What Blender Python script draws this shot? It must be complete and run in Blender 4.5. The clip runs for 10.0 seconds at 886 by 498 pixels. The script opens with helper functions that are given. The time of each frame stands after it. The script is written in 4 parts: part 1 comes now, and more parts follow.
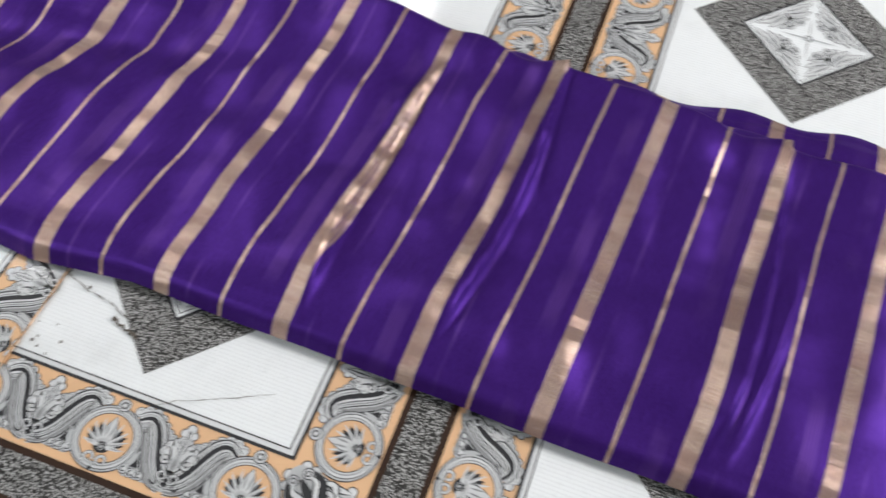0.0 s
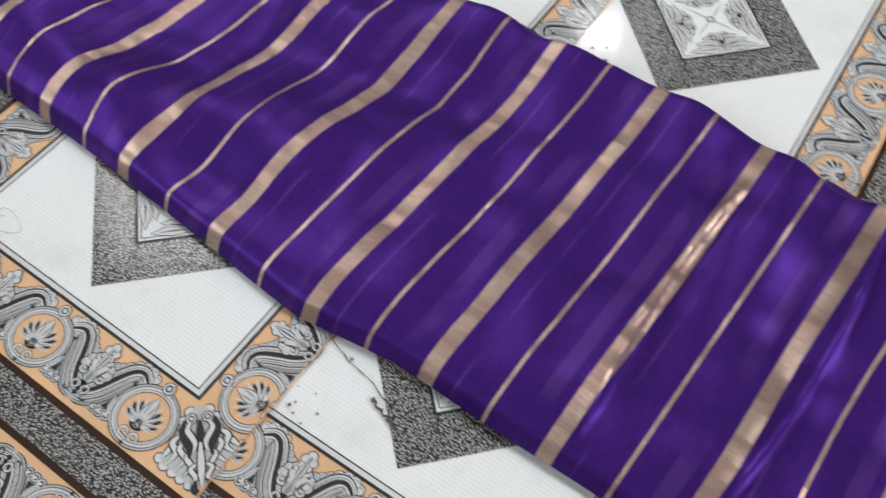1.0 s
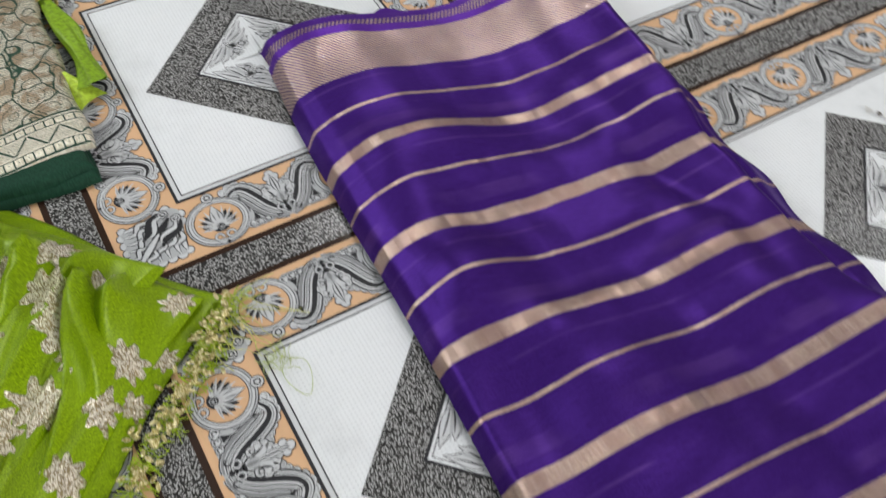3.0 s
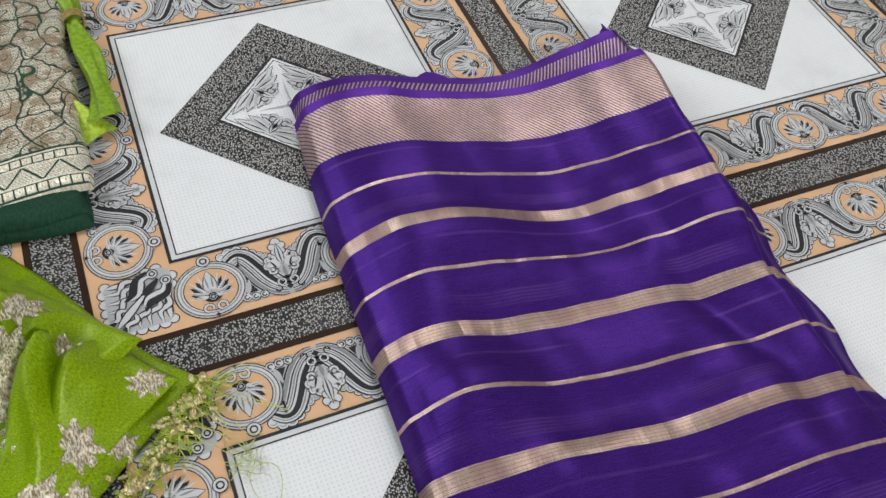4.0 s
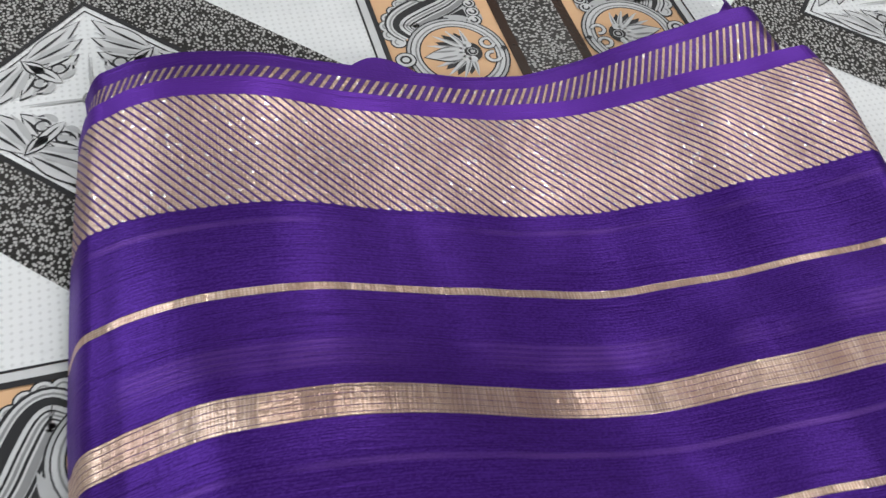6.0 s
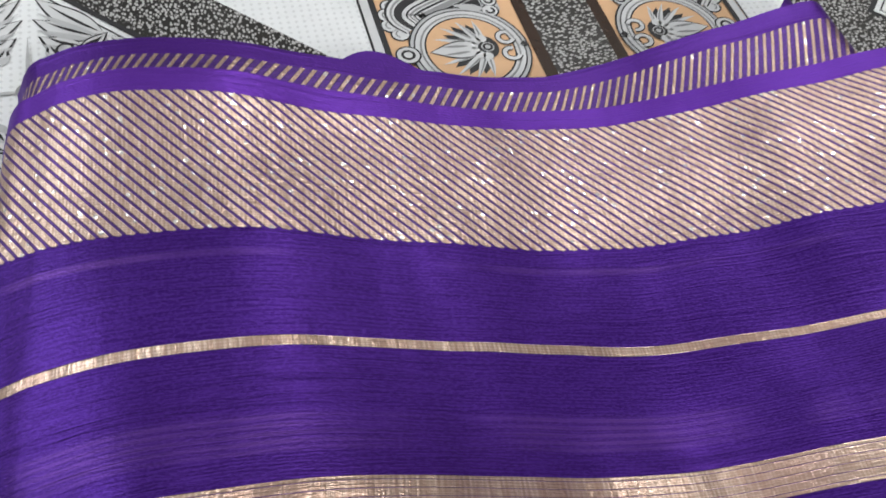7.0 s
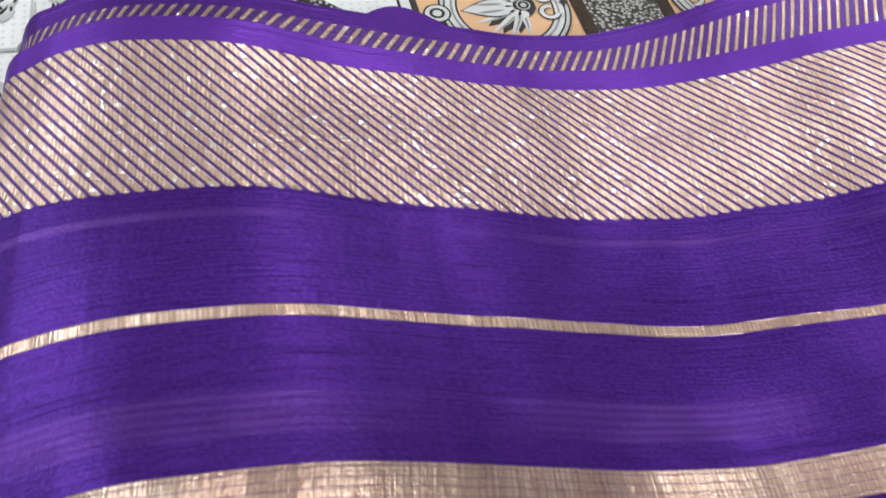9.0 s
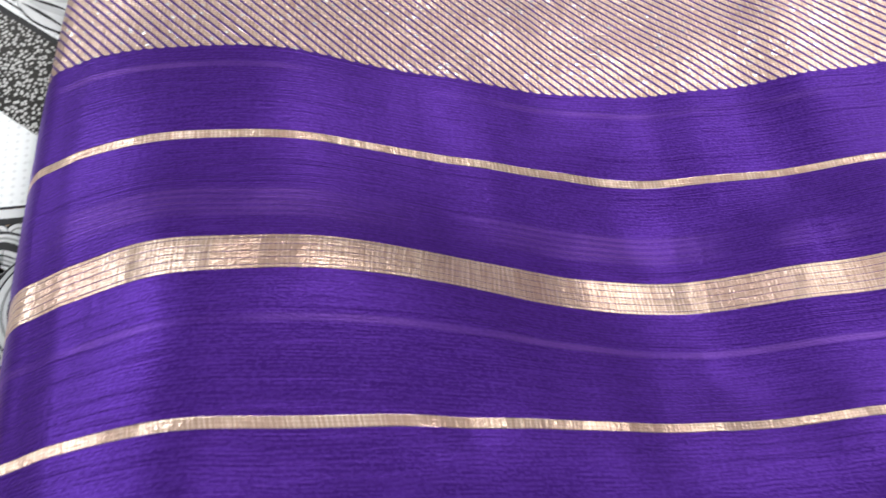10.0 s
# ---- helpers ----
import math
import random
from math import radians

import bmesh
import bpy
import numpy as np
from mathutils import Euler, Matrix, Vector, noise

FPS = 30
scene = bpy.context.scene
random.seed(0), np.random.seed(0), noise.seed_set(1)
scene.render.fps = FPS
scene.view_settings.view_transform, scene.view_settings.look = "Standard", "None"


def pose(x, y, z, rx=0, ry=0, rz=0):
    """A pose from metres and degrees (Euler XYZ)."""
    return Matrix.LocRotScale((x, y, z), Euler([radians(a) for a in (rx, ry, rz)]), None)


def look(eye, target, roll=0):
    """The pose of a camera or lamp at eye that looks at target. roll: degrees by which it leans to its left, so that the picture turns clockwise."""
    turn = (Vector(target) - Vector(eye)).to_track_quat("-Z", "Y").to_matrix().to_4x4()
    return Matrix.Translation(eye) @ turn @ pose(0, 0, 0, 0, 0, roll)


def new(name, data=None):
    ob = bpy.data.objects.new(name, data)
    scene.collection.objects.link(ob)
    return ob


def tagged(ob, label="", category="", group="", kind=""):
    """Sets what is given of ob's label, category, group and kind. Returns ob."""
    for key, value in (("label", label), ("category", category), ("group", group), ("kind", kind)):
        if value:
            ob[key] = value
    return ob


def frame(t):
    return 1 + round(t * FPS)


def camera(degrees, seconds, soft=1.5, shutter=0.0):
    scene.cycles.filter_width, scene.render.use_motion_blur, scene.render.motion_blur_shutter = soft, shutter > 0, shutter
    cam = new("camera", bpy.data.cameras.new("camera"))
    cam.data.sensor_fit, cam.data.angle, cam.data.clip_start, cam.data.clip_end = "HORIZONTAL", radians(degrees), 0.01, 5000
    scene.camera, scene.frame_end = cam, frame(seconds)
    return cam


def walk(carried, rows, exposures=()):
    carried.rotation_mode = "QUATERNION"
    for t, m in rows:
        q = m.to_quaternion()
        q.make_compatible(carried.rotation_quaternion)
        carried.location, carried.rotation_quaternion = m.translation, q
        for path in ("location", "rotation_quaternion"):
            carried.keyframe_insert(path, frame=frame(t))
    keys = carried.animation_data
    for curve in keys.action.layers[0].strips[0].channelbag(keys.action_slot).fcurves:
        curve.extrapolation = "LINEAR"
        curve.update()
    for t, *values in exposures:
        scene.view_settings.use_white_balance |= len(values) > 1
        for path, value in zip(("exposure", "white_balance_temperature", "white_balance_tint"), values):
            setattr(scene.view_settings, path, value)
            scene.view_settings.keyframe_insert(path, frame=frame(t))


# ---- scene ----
cam = camera(53.6, 10.0, shutter=0.35)
PATH = [
    (0, (-0.1178, -0.4191, 0.5816), (0.8598, -0.0732, -1.1282), 2.74),
    (0.5, (-0.1120, -0.3364, 0.5740), (0.7969, 0.1393, -1.1426), 1.57),
    (0.8, (-0.1025, -0.2850, 0.5790), (0.7870, 0.2300, -1.1400), 2.70),
    (1.2, (-0.0950, -0.2390, 0.5790), (0.7550, 0.3710, -1.1250), 2.10),
    (1.5, (-0.0989, -0.2192, 0.5715), (0.7597, 0.4762, -1.0952), 1.00),
    (2, (-0.092, -0.162, 0.581), (0.753, 0.609, -1.059), 3.2),
    (2.5, (-0.087, -0.119, 0.561), (0.672, 0.734, -1.08), 2.3),
    (3, (-0.0555, -0.0587, 0.5402), (0.5826, 0.9082, -1.0903), 4.06),
    (3.2, (-0.0450, -0.0270, 0.5430), (0.5920, 0.9540, -1.0775), 6.20),
    (4.3, (0.01, 0.015, 0.492), (0.573, 1.078, -1.106), 8.2),
    (4.5, (0.018, 0.027, 0.473), (0.574, 1.091, -1.126), 8.3),
    (5, (0.078, 0.101, 0.405), (0.615, 1.143, -1.216), 9.8),
    (5.5, (0.136, 0.189, 0.321), (0.643, 1.245, -1.301), 10.4),
    (5.7, (0.146, 0.217, 0.291), (0.65, 1.293, -1.318), 10.1),
    (6.8, (0.172, 0.268, 0.236), (0.688, 1.363, -1.356), 11.4),
    (7, (0.173, 0.282, 0.221), (0.679, 1.377, -1.375), 11.4),
    (7.5, (0.182, 0.285, 0.205), (0.648, 1.402, -1.388), 9.8),
    (8, (0.183, 0.285, 0.196), (0.625, 1.408, -1.399), 8.7),
    (8.5, (0.184, 0.301, 0.19), (0.604, 1.422, -1.412), 8.0),
    (9, (0.1806, 0.2884, 0.1982), (0.6033, 1.3948, -1.4143), 8.88),
    (9.5, (0.1816, 0.2508, 0.1863), (0.5917, 1.4248, -1.3801), 6.83),
    (10, (0.1776, 0.2249, 0.2179), (0.5474, 1.3210, -1.4143), 9.20),
]
walk(cam, [(t, look(eye, target, roll)) for t, eye, target, roll in PATH],
     exposures=[(0.0, 0.08), (1.0, 0.0), (5.5, -0.08), (7.0, 0.10), (8.0, 0.20), (9.0, 0.32), (9.5, 0.46), (10.0, 0.62)])

# ---- world and light ----
world = bpy.data.worlds.new("world")
scene.world = world
world.use_nodes = True
wn = world.node_tree
sky = wn.nodes.new("ShaderNodeTexSky")
sky.sky_type = 'NISHITA'
sky.sun_disc = False
sky.sun_elevation = radians(45)
sky.sun_rotation = radians(250)
wn.links.new(sky.outputs[0], wn.nodes["Background"].inputs[0])
wn.nodes["Background"].inputs[1].default_value = 0.12
scene.view_settings.exposure = 0.0


def area_lamp(name, at, to, wide, high, watts, colour):
    lamp = bpy.data.lights.new(name, 'AREA')
    lamp.shape, lamp.size, lamp.size_y = 'RECTANGLE', wide, high
    lamp.energy, lamp.color = watts, colour
    ob = new(name, lamp)
    ob.matrix_world = look(at, to)
    return ob


# Soft fill from the west, added to brighten; no window is seen there.
area_lamp("fill_light_west", (-1.66, 1.58, 1.60), (0.2, 0.4, 0.1), 1.2, 1.2, 39, (0.93, 0.97, 1.0))
area_lamp("vent_light", (2.52, 0.69, 2.11), (0.4, 0.05, 0.0), 0.13, 0.10, 1.8, (0.95, 0.98, 1.0))
# Added fill from the south lifts the near cloth; no door is known.
area_lamp("fill_light_south", (0.9, -2.36, 1.2), (0.4, 0.0, 0.3), 0.8, 1.8, 84, (1.0, 0.99, 0.985))
# Overhead lamp out of view, placed by the gleam on the gold weave.
area_lamp("ceiling_light_glow", (1.40, 1.99, 2.60), (1.40, 1.99, 0.0), 0.72, 0.48, 35, (1.0, 1.0, 0.995))


# ---- materials ----
class Nodes:
    """A short way to write node materials."""

    def __init__(self, name):
        self.mat = bpy.data.materials.new(name)
        self.mat.use_nodes = True
        self.t = self.mat.node_tree
        self.bsdf = self.t.nodes["Principled BSDF"]

    def add(self, kind, **values):
        n = self.t.nodes.new("ShaderNode" + kind)
        for k, v in values.items():
            setattr(n, k, v)
        return n

    def put(self, socket, value):
        if isinstance(value, bpy.types.NodeSocket):
            self.t.links.new(value, socket)
        else:
            socket.default_value = value

    def math(self, op, a, b=None, c=None, clamp=False):
        n = self.add("Math", operation=op, use_clamp=clamp)
        for i, v in enumerate((a, b, c)):
            if v is not None:
                self.put(n.inputs[i], v)
        return n.outputs[0]

    def mix(self, f, a, b):
        n = self.add("Mix", data_type='RGBA')
        self.put(n.inputs[0], f)
        for i, v in ((6, a), (7, b)):
            self.put(n.inputs[i], v if isinstance(v, bpy.types.NodeSocket) else (*v, 1.0))
        return n.outputs[2]

    def ramp(self, f, lo, hi):
        n = self.add("MapRange", interpolation_type='SMOOTHSTEP')
        self.put(n.inputs[0], f)
        self.put(n.inputs[1], lo)
        self.put(n.inputs[2], hi)
        return n.outputs[0]

    def coords(self, kind="Object"):
        return self.add("TexCoord").outputs[kind]

    def scaled(self, vec, sc):
        n = self.add("Mapping")
        self.put(n.inputs[0], vec)
        n.inputs[3].default_value = sc
        return n.outputs[0]

    def noise(self, vec, scale, detail=3.0, rough=0.55):
        n = self.add("TexNoise")
        self.put(n.inputs["Vector"], vec)
        n.inputs["Scale"].default_value = scale
        n.inputs["Detail"].default_value = detail
        n.inputs["Roughness"].default_value = rough
        return n.outputs[0]

    def voronoi(self, vec, scale, feature='F1'):
        n = self.add("TexVoronoi", feature=feature)
        self.put(n.inputs["Vector"], vec)
        n.inputs["Scale"].default_value = scale
        return n.outputs[0]

    def add_noise(self, vec, scale):
        n = self.add("TexNoise")
        self.put(n.inputs["Vector"], vec)
        n.inputs["Scale"].default_value = scale
        return n.outputs[1]

    def bump(self, height, strength, distance):
        n = self.add("Bump")
        self.put(n.inputs["Height"], height)
        n.inputs["Strength"].default_value = strength
        n.inputs["Distance"].default_value = distance
        self.t.links.new(n.outputs[0], self.bsdf.inputs["Normal"])

    def done(self, colour, rough=0.5, metal=0.0, spec=0.5):
        b = self.bsdf
        self.put(b.inputs["Base Color"], colour if isinstance(colour, bpy.types.NodeSocket) else (*colour, 1.0))
        self.put(b.inputs["Roughness"], rough)
        self.put(b.inputs["Metallic"], metal)
        self.put(b.inputs["Specular IOR Level"], spec)
        return self.mat


def vinyl(name, colour, kind="plain"):
    """Glossy printed vinyl flooring with a fine embossed weave."""
    n = Nodes(name)
    v = n.coords()
    dirt = n.noise(v, 9.0, 5.0, 0.65)
    fine = n.noise(v, 240.0, 2.0)
    col = n.mix(n.ramp(dirt, 0.45, 0.8), colour, tuple(c * 0.80 for c in colour))
    col = n.mix(n.math('MULTIPLY', n.ramp(fine, 0.55, 0.8), 0.25), col, tuple(c * 0.7 for c in colour))
    height = fine
    if kind == "dots":
        sep = n.add("SeparateXYZ")
        n.put(sep.inputs[0], v)
        cells = [n.math('ABSOLUTE', n.math('SUBTRACT', n.math('FRACT', n.math('MULTIPLY', o, 330.0)), 0.5)) for o in sep.outputs[:2]]
        dot = n.math('SUBTRACT', 1.0, n.ramp(n.math('ADD', cells[0], cells[1]), 0.16, 0.34))
        col = n.mix(n.math('MULTIPLY', dot, 0.30), col, (0.36, 0.37, 0.38))
        height = n.math('SUBTRACT', 1.0, dot)
    if kind == "leather":
        pebble = n.voronoi(n.scaled(v, (1.0, 0.72, 1.0)), 800.0)
        big = n.noise(v, 420.0, 2.0)
        cell = n.math('ADD', pebble, n.math('MULTIPLY', big, 0.12))
        grain = n.ramp(cell, 0.36, 0.60)
        col = n.mix(grain, (0.46, 0.455, 0.45), (0.028, 0.027, 0.026))
        col = n.mix(n.math('MULTIPLY', n.ramp(dirt, 0.4, 0.75), 0.25), col, (0.13, 0.125, 0.12))
        height = n.math('SUBTRACT', 1.0, cell)
    n.bump(height, 0.25, 0.0004)
    rough = n.math('ADD', 0.04, n.math('MULTIPLY', dirt, 0.12))
    return n.done(col, rough, 0.0, 0.45)


WHITE = vinyl("vinyl_white", (0.78, 0.80, 0.81), "dots")
PEACH = vinyl("vinyl_peach", (0.72, 0.45, 0.26))
GREY = vinyl("vinyl_leather_grey", (0.2, 0.2, 0.2), "leather")
BROWN = vinyl("vinyl_dark_brown", (0.035, 0.018, 0.012))
INK = vinyl("vinyl_ink", (0.036, 0.036, 0.039))
PALE = vinyl("vinyl_pale_grey", (0.62, 0.63, 0.64))
SOFT = vinyl("vinyl_soft_grey", (0.47, 0.48, 0.49))
SILVER = vinyl("vinyl_mid_grey", (0.27, 0.275, 0.28))

PITCH_S = 0.0924
V_THIN = 0.395
V_BORDER, V_SELVEDGE = 0.4285, 0.4790


def saree_cloth(name="purple_satin", gap=0.295, shade=1.0):
    """Purple satin with woven rose-gold stripes and a twill zari border; the map runs in metres across and along the cloth."""
    n = Nodes(name)
    sep = n.add("SeparateXYZ")
    n.put(sep.inputs[0], n.coords("UV"))
    u, v = sep.outputs[0], sep.outputs[1]
    f = n.math('FRACT', n.math('ADD', n.math('DIVIDE', n.math('SUBTRACT', V_THIN, v), PITCH_S), 10.25))
    along = n.math('MULTIPLY', n.math('SUBTRACT', f, 0.25), PITCH_S)
    thin = n.math('SUBTRACT', 1.0, n.ramp(n.math('ABSOLUTE', along), 0.00125, 0.00155))
    wide_at = n.math('SUBTRACT', along, PITCH_S / 2)
    wide = n.math('SUBTRACT', 1.0, n.ramp(n.math('ABSOLUTE', wide_at), 0.0058, 0.0061))
    line = n.math('ABSOLUTE', n.math('SUBTRACT', n.math('FRACT', n.math('ADD', n.math('DIVIDE', wide_at, 0.00240), 10.0)), 0.5))
    wide = n.math('MULTIPLY', wide, n.math('SUBTRACT', 1.0, n.math('MULTIPLY', n.ramp(line, 0.41, 0.47), 0.65)))
    body = n.math('LESS_THAN', v, V_BORDER - 0.004)
    stripes = n.math('MULTIPLY', n.math('MAXIMUM', thin, wide), body)
    twill = n.math('ABSOLUTE', n.math('SUBTRACT', n.math('FRACT', n.math('DIVIDE', n.math('ADD', u, n.math('MULTIPLY', v, 0.85)), 0.0034)), 0.5))
    saw = n.math('MULTIPLY', twill, 0.0012)
    inside = n.math('MULTIPLY', n.ramp(n.math('SUBTRACT', v, saw), V_BORDER - 0.0005, V_BORDER - 0.0001), n.math('LESS_THAN', v, V_SELVEDGE))
    border = n.math('MULTIPLY', inside, n.math('SUBTRACT', 1.0, n.math('MULTIPLY', n.ramp(twill, gap, gap + 0.08), 0.92)))
    zari = n.math('MAXIMUM', stripes, border, clamp=True)
    uv = n.add("CombineXYZ")
    n.put(uv.inputs[0], u)
    n.put(uv.inputs[1], v)
    thread = n.noise(n.scaled(uv.outputs[0], (1500.0, 90.0, 1.0)), 1.0, 2.0)
    weft = n.noise(n.scaled(uv.outputs[0], (90.0, 1700.0, 1.0)), 1.0, 2.0)
    slub = n.ramp(n.noise(n.scaled(uv.outputs[0], (7.0, 620.0, 1.0)), 1.0, 2.0), 0.56, 0.70)
    knot = n.noise(n.scaled(uv.outputs[0], (850.0, 1500.0, 1.0)), 1.0, 1.0)
    drift = n.math('MULTIPLY', n.noise(n.scaled(uv.outputs[0], (22.0, 60.0, 1.0)), 1.0, 2.0), 0.006)
    wale = n.math('ABSOLUTE', n.math('SUBTRACT', n.math('FRACT', n.math('DIVIDE', n.math('ADD', n.math('ADD', v, 5.0), drift), 0.0011)), 0.5))
    knot = n.math('ADD', n.math('MULTIPLY', knot, 0.85), n.math('MULTIPLY', wale, 0.34))
    cloud = n.noise(uv.outputs[0], 14.0, 3.0)
    # stripes of the layer beneath shine faintly through
    g1 = n.math('SUBTRACT', 1.0, n.ramp(n.math('ABSOLUTE', n.math('SUBTRACT', along, 0.0265)), 0.0045, 0.0068))
    g2 = n.math('SUBTRACT', 1.0, n.ramp(n.math('ABSOLUTE', n.math('SUBTRACT', along, 0.0668)), 0.0005, 0.0016))
    g1 = n.math('MULTIPLY', g1, n.math('ADD', 0.35, n.math('MULTIPLY', n.ramp(line, 0.18, 0.34), 0.65)))
    ghost = n.math('MULTIPLY', n.math('MAXIMUM', g1, g2), n.math('MULTIPLY', n.ramp(cloud, 0.40, 0.62), 0.44))
    purple = n.mix(n.ramp(weft, 0.30, 0.75), (0.031, 0.0074, 0.112), (0.053, 0.0152, 0.180))
    purple = n.mix(n.math('MULTIPLY', slub, 0.25), purple, (0.021, 0.0038, 0.088))
    purple = n.mix(n.math('MULTIPLY', n.ramp(knot, 0.44, 0.64), 0.42), purple, (0.082, 0.030, 0.245))
    purple = n.mix(ghost, purple, (0.15, 0.065, 0.30))
    # A factor below one paints the shade between folded layers into selvedge and gold.
    purple = n.mix(n.math('MULTIPLY', n.math('GREATER_THAN', v, V_SELVEDGE), 0.7), purple, tuple(c * shade for c in (0.120, 0.034, 0.33)))
    gold = n.mix(n.ramp(thread, 0.30, 0.72), tuple(c * shade for c in (0.50, 0.355, 0.285)), tuple(c * shade for c in (0.70, 0.555, 0.470)))
    weave = [n.math('ABSOLUTE', n.math('SUBTRACT', n.math('FRACT', n.math('ADD', n.math('DIVIDE', o, w), 40.0)), 0.5)) for o, w in ((u, 0.0011), (v, 0.0009))]
    check = n.ramp(n.math('ADD', weave[0], weave[1]), 0.34, 0.62)
    gold = n.mix(n.math('MULTIPLY', check, 0.45), gold, (0.30, 0.19, 0.13))
    # Browner runs along the stripes put their uneven sheen into the colour.
    patch = n.noise(n.scaled(uv.outputs[0], (42.0, 9.0, 1.0)), 1.0, 3.0)
    gold = n.mix(n.math('MULTIPLY', n.math('MULTIPLY', n.ramp(patch, 0.42, 0.62), 0.60), body), gold, (0.36, 0.225, 0.185))
    n.put(n.bsdf.inputs["Specular Tint"], n.mix(zari, (0.62, 0.38, 1.0), (1.0, 0.85, 0.72)))
    spark = n.noise(n.scaled(uv.outputs[0], (760.0, 620.0, 1.0)), 1.0, 1.0)
    relief = n.math('ADD', n.math('MULTIPLY', zari, n.math('ADD', n.math('MULTIPLY', thread, 0.6), n.math('MULTIPLY', spark, 0.7))), n.math('ADD', n.math('MULTIPLY', weft, 0.20), n.math('SUBTRACT', n.math('MULTIPLY', knot, 0.45), n.math('MULTIPLY', slub, 0.25))))
    pucker = n.noise(n.scaled(uv.outputs[0], (105.0, 16.0, 1.0)), 1.0, 2.0)
    relief = n.math('ADD', relief, n.math('MULTIPLY', pucker, n.math('ADD', 1.2, n.math('MULTIPLY', stripes, 2.5))))
    # short facets along each woven stripe, tilted by puckers in the weave
    facet = n.add("TexVoronoi", voronoi_dimensions='1D')
    run = n.math('ADD', n.math('MULTIPLY', u, 95.0), n.math('MULTIPLY', n.math('FLOOR', n.math('DIVIDE', v, PITCH_S / 2)), 37.3))
    n.put(facet.inputs["W"], run)
    facet.inputs["Scale"].default_value = 1.0
    chance = n.add("SeparateColor")
    n.put(chance.inputs[0], facet.outputs["Color"])
    tilt = n.math('MULTIPLY', n.math('SUBTRACT', run, facet.outputs["W"]), n.math('SUBTRACT', chance.outputs[0], 0.5))
    relief = n.math('ADD', relief, n.math('MULTIPLY', n.math('MULTIPLY', tilt, stripes), 18.0))
    n.bump(relief, 0.5, 0.0007)
    fleck = n.add("TexVoronoi", voronoi_dimensions='2D')
    n.put(fleck.inputs["Vector"], uv.outputs[0])
    fleck.inputs["Scale"].default_value = 480.0
    tone = n.add("SeparateColor")
    n.put(tone.inputs[0], fleck.outputs[1])
    # Near-white, smoother specks paint sparkle into the border's gold.
    glint = n.math('MULTIPLY', n.math('MULTIPLY', n.math('GREATER_THAN', tone.outputs[0], 0.925), n.math('LESS_THAN', fleck.outputs[0], 0.36)), border)
    gold = n.mix(glint, gold, (0.98, 0.94, 0.90))
    rough = n.math('SUBTRACT', n.math('ADD', n.math('MULTIPLY', zari, -0.07), 0.42), n.math('MULTIPLY', glint, 0.12))
    return n.done(n.mix(zari, purple, gold), rough, n.math('ADD', n.math('MULTIPLY', zari, 0.20), 0.48), 0.14)


SATIN = saree_cloth()
# Cloth's reverse; gold and selvedge are also darkened as shade under the top.
SATIN_BACK_SHADED = saree_cloth("purple_satin_underside_shaded", 0.15, 0.62)


def plaster(name, colour):
    n = Nodes(name)
    v = n.coords()
    a = n.noise(v, 2.0, 5.0, 0.6)
    col = n.mix(n.ramp(a, 0.35, 0.75), colour, tuple(c * 0.86 for c in colour))
    n.bump(n.noise(v, 60.0, 4.0), 0.2, 0.002)
    return n.done(col, 0.75, 0.0, 0.3)


# Wall paint is kept dark to hold back bounced light and deepen contrast.
WALL = plaster("wall_paint", (0.30, 0.29, 0.27))
CEILING = plaster("ceiling_paint", (0.60, 0.60, 0.59))
UNDER = plaster("concrete", (0.34, 0.33, 0.32))


# ---- mesh helpers ----
def link(name, verts, faces, mats, parent=None, label="", uvs=None, smooth=False, which=None):
    me = bpy.data.meshes.new(name)
    me.from_pydata([tuple(map(float, q)) for q in verts], [], faces)
    for m in (mats if isinstance(mats, (list, tuple)) else [mats]):
        me.materials.append(m)
    if which is not None:
        me.polygons.foreach_set("material_index", which)
    if uvs is not None:
        layer = me.uv_layers.new(name="UVMap")
        idx = np.empty(len(me.loops), dtype=np.int32)
        me.loops.foreach_get("vertex_index", idx)
        layer.data.foreach_set("uv", np.asarray(uvs, dtype=np.float32)[idx].ravel())
    if smooth:
        me.polygons.foreach_set("use_smooth", [True] * len(me.polygons))
    me.update()
    ob = new(name, me)
    if parent:
        ob.parent = parent
    if label:
        tagged(ob, label)
    return ob


def part(name, bm, material, parent, label=""):
    me = bpy.data.meshes.new(name)
    bm.to_mesh(me)
    bm.free()
    for m in (material if isinstance(material, (list, tuple)) else [material]):
        me.materials.append(m)
    ob = new(name, me)
    ob.parent = parent
    return tagged(ob, label)


def box_bm(x0, x1, y0, y1, z0, z1):
    bm = bmesh.new()
    bmesh.ops.create_cube(bm, size=1.0, matrix=Matrix.Translation(((x0 + x1) / 2, (y0 + y1) / 2, (z0 + z1) / 2)) @ Matrix.Diagonal((x1 - x0, y1 - y0, z1 - z0, 1)))
    return bm


def structure(name, bm, material, label, category):
    ob = part(name, bm, material, None, label)
    return tagged(ob, category=category, kind="structure")


def grid_faces(nu, nv):
    return [(j * nu + i, j * nu + i + 1, (j + 1) * nu + i + 1, (j + 1) * nu + i) for j in range(nv - 1) for i in range(nu - 1)]


# ---- room ----
# Room out of view: walls, ceiling and openings are assumed, and shape the light.
X0, X1, Y0, Y1, H = -1.6, 2.6, -2.3, 2.3, 2.7


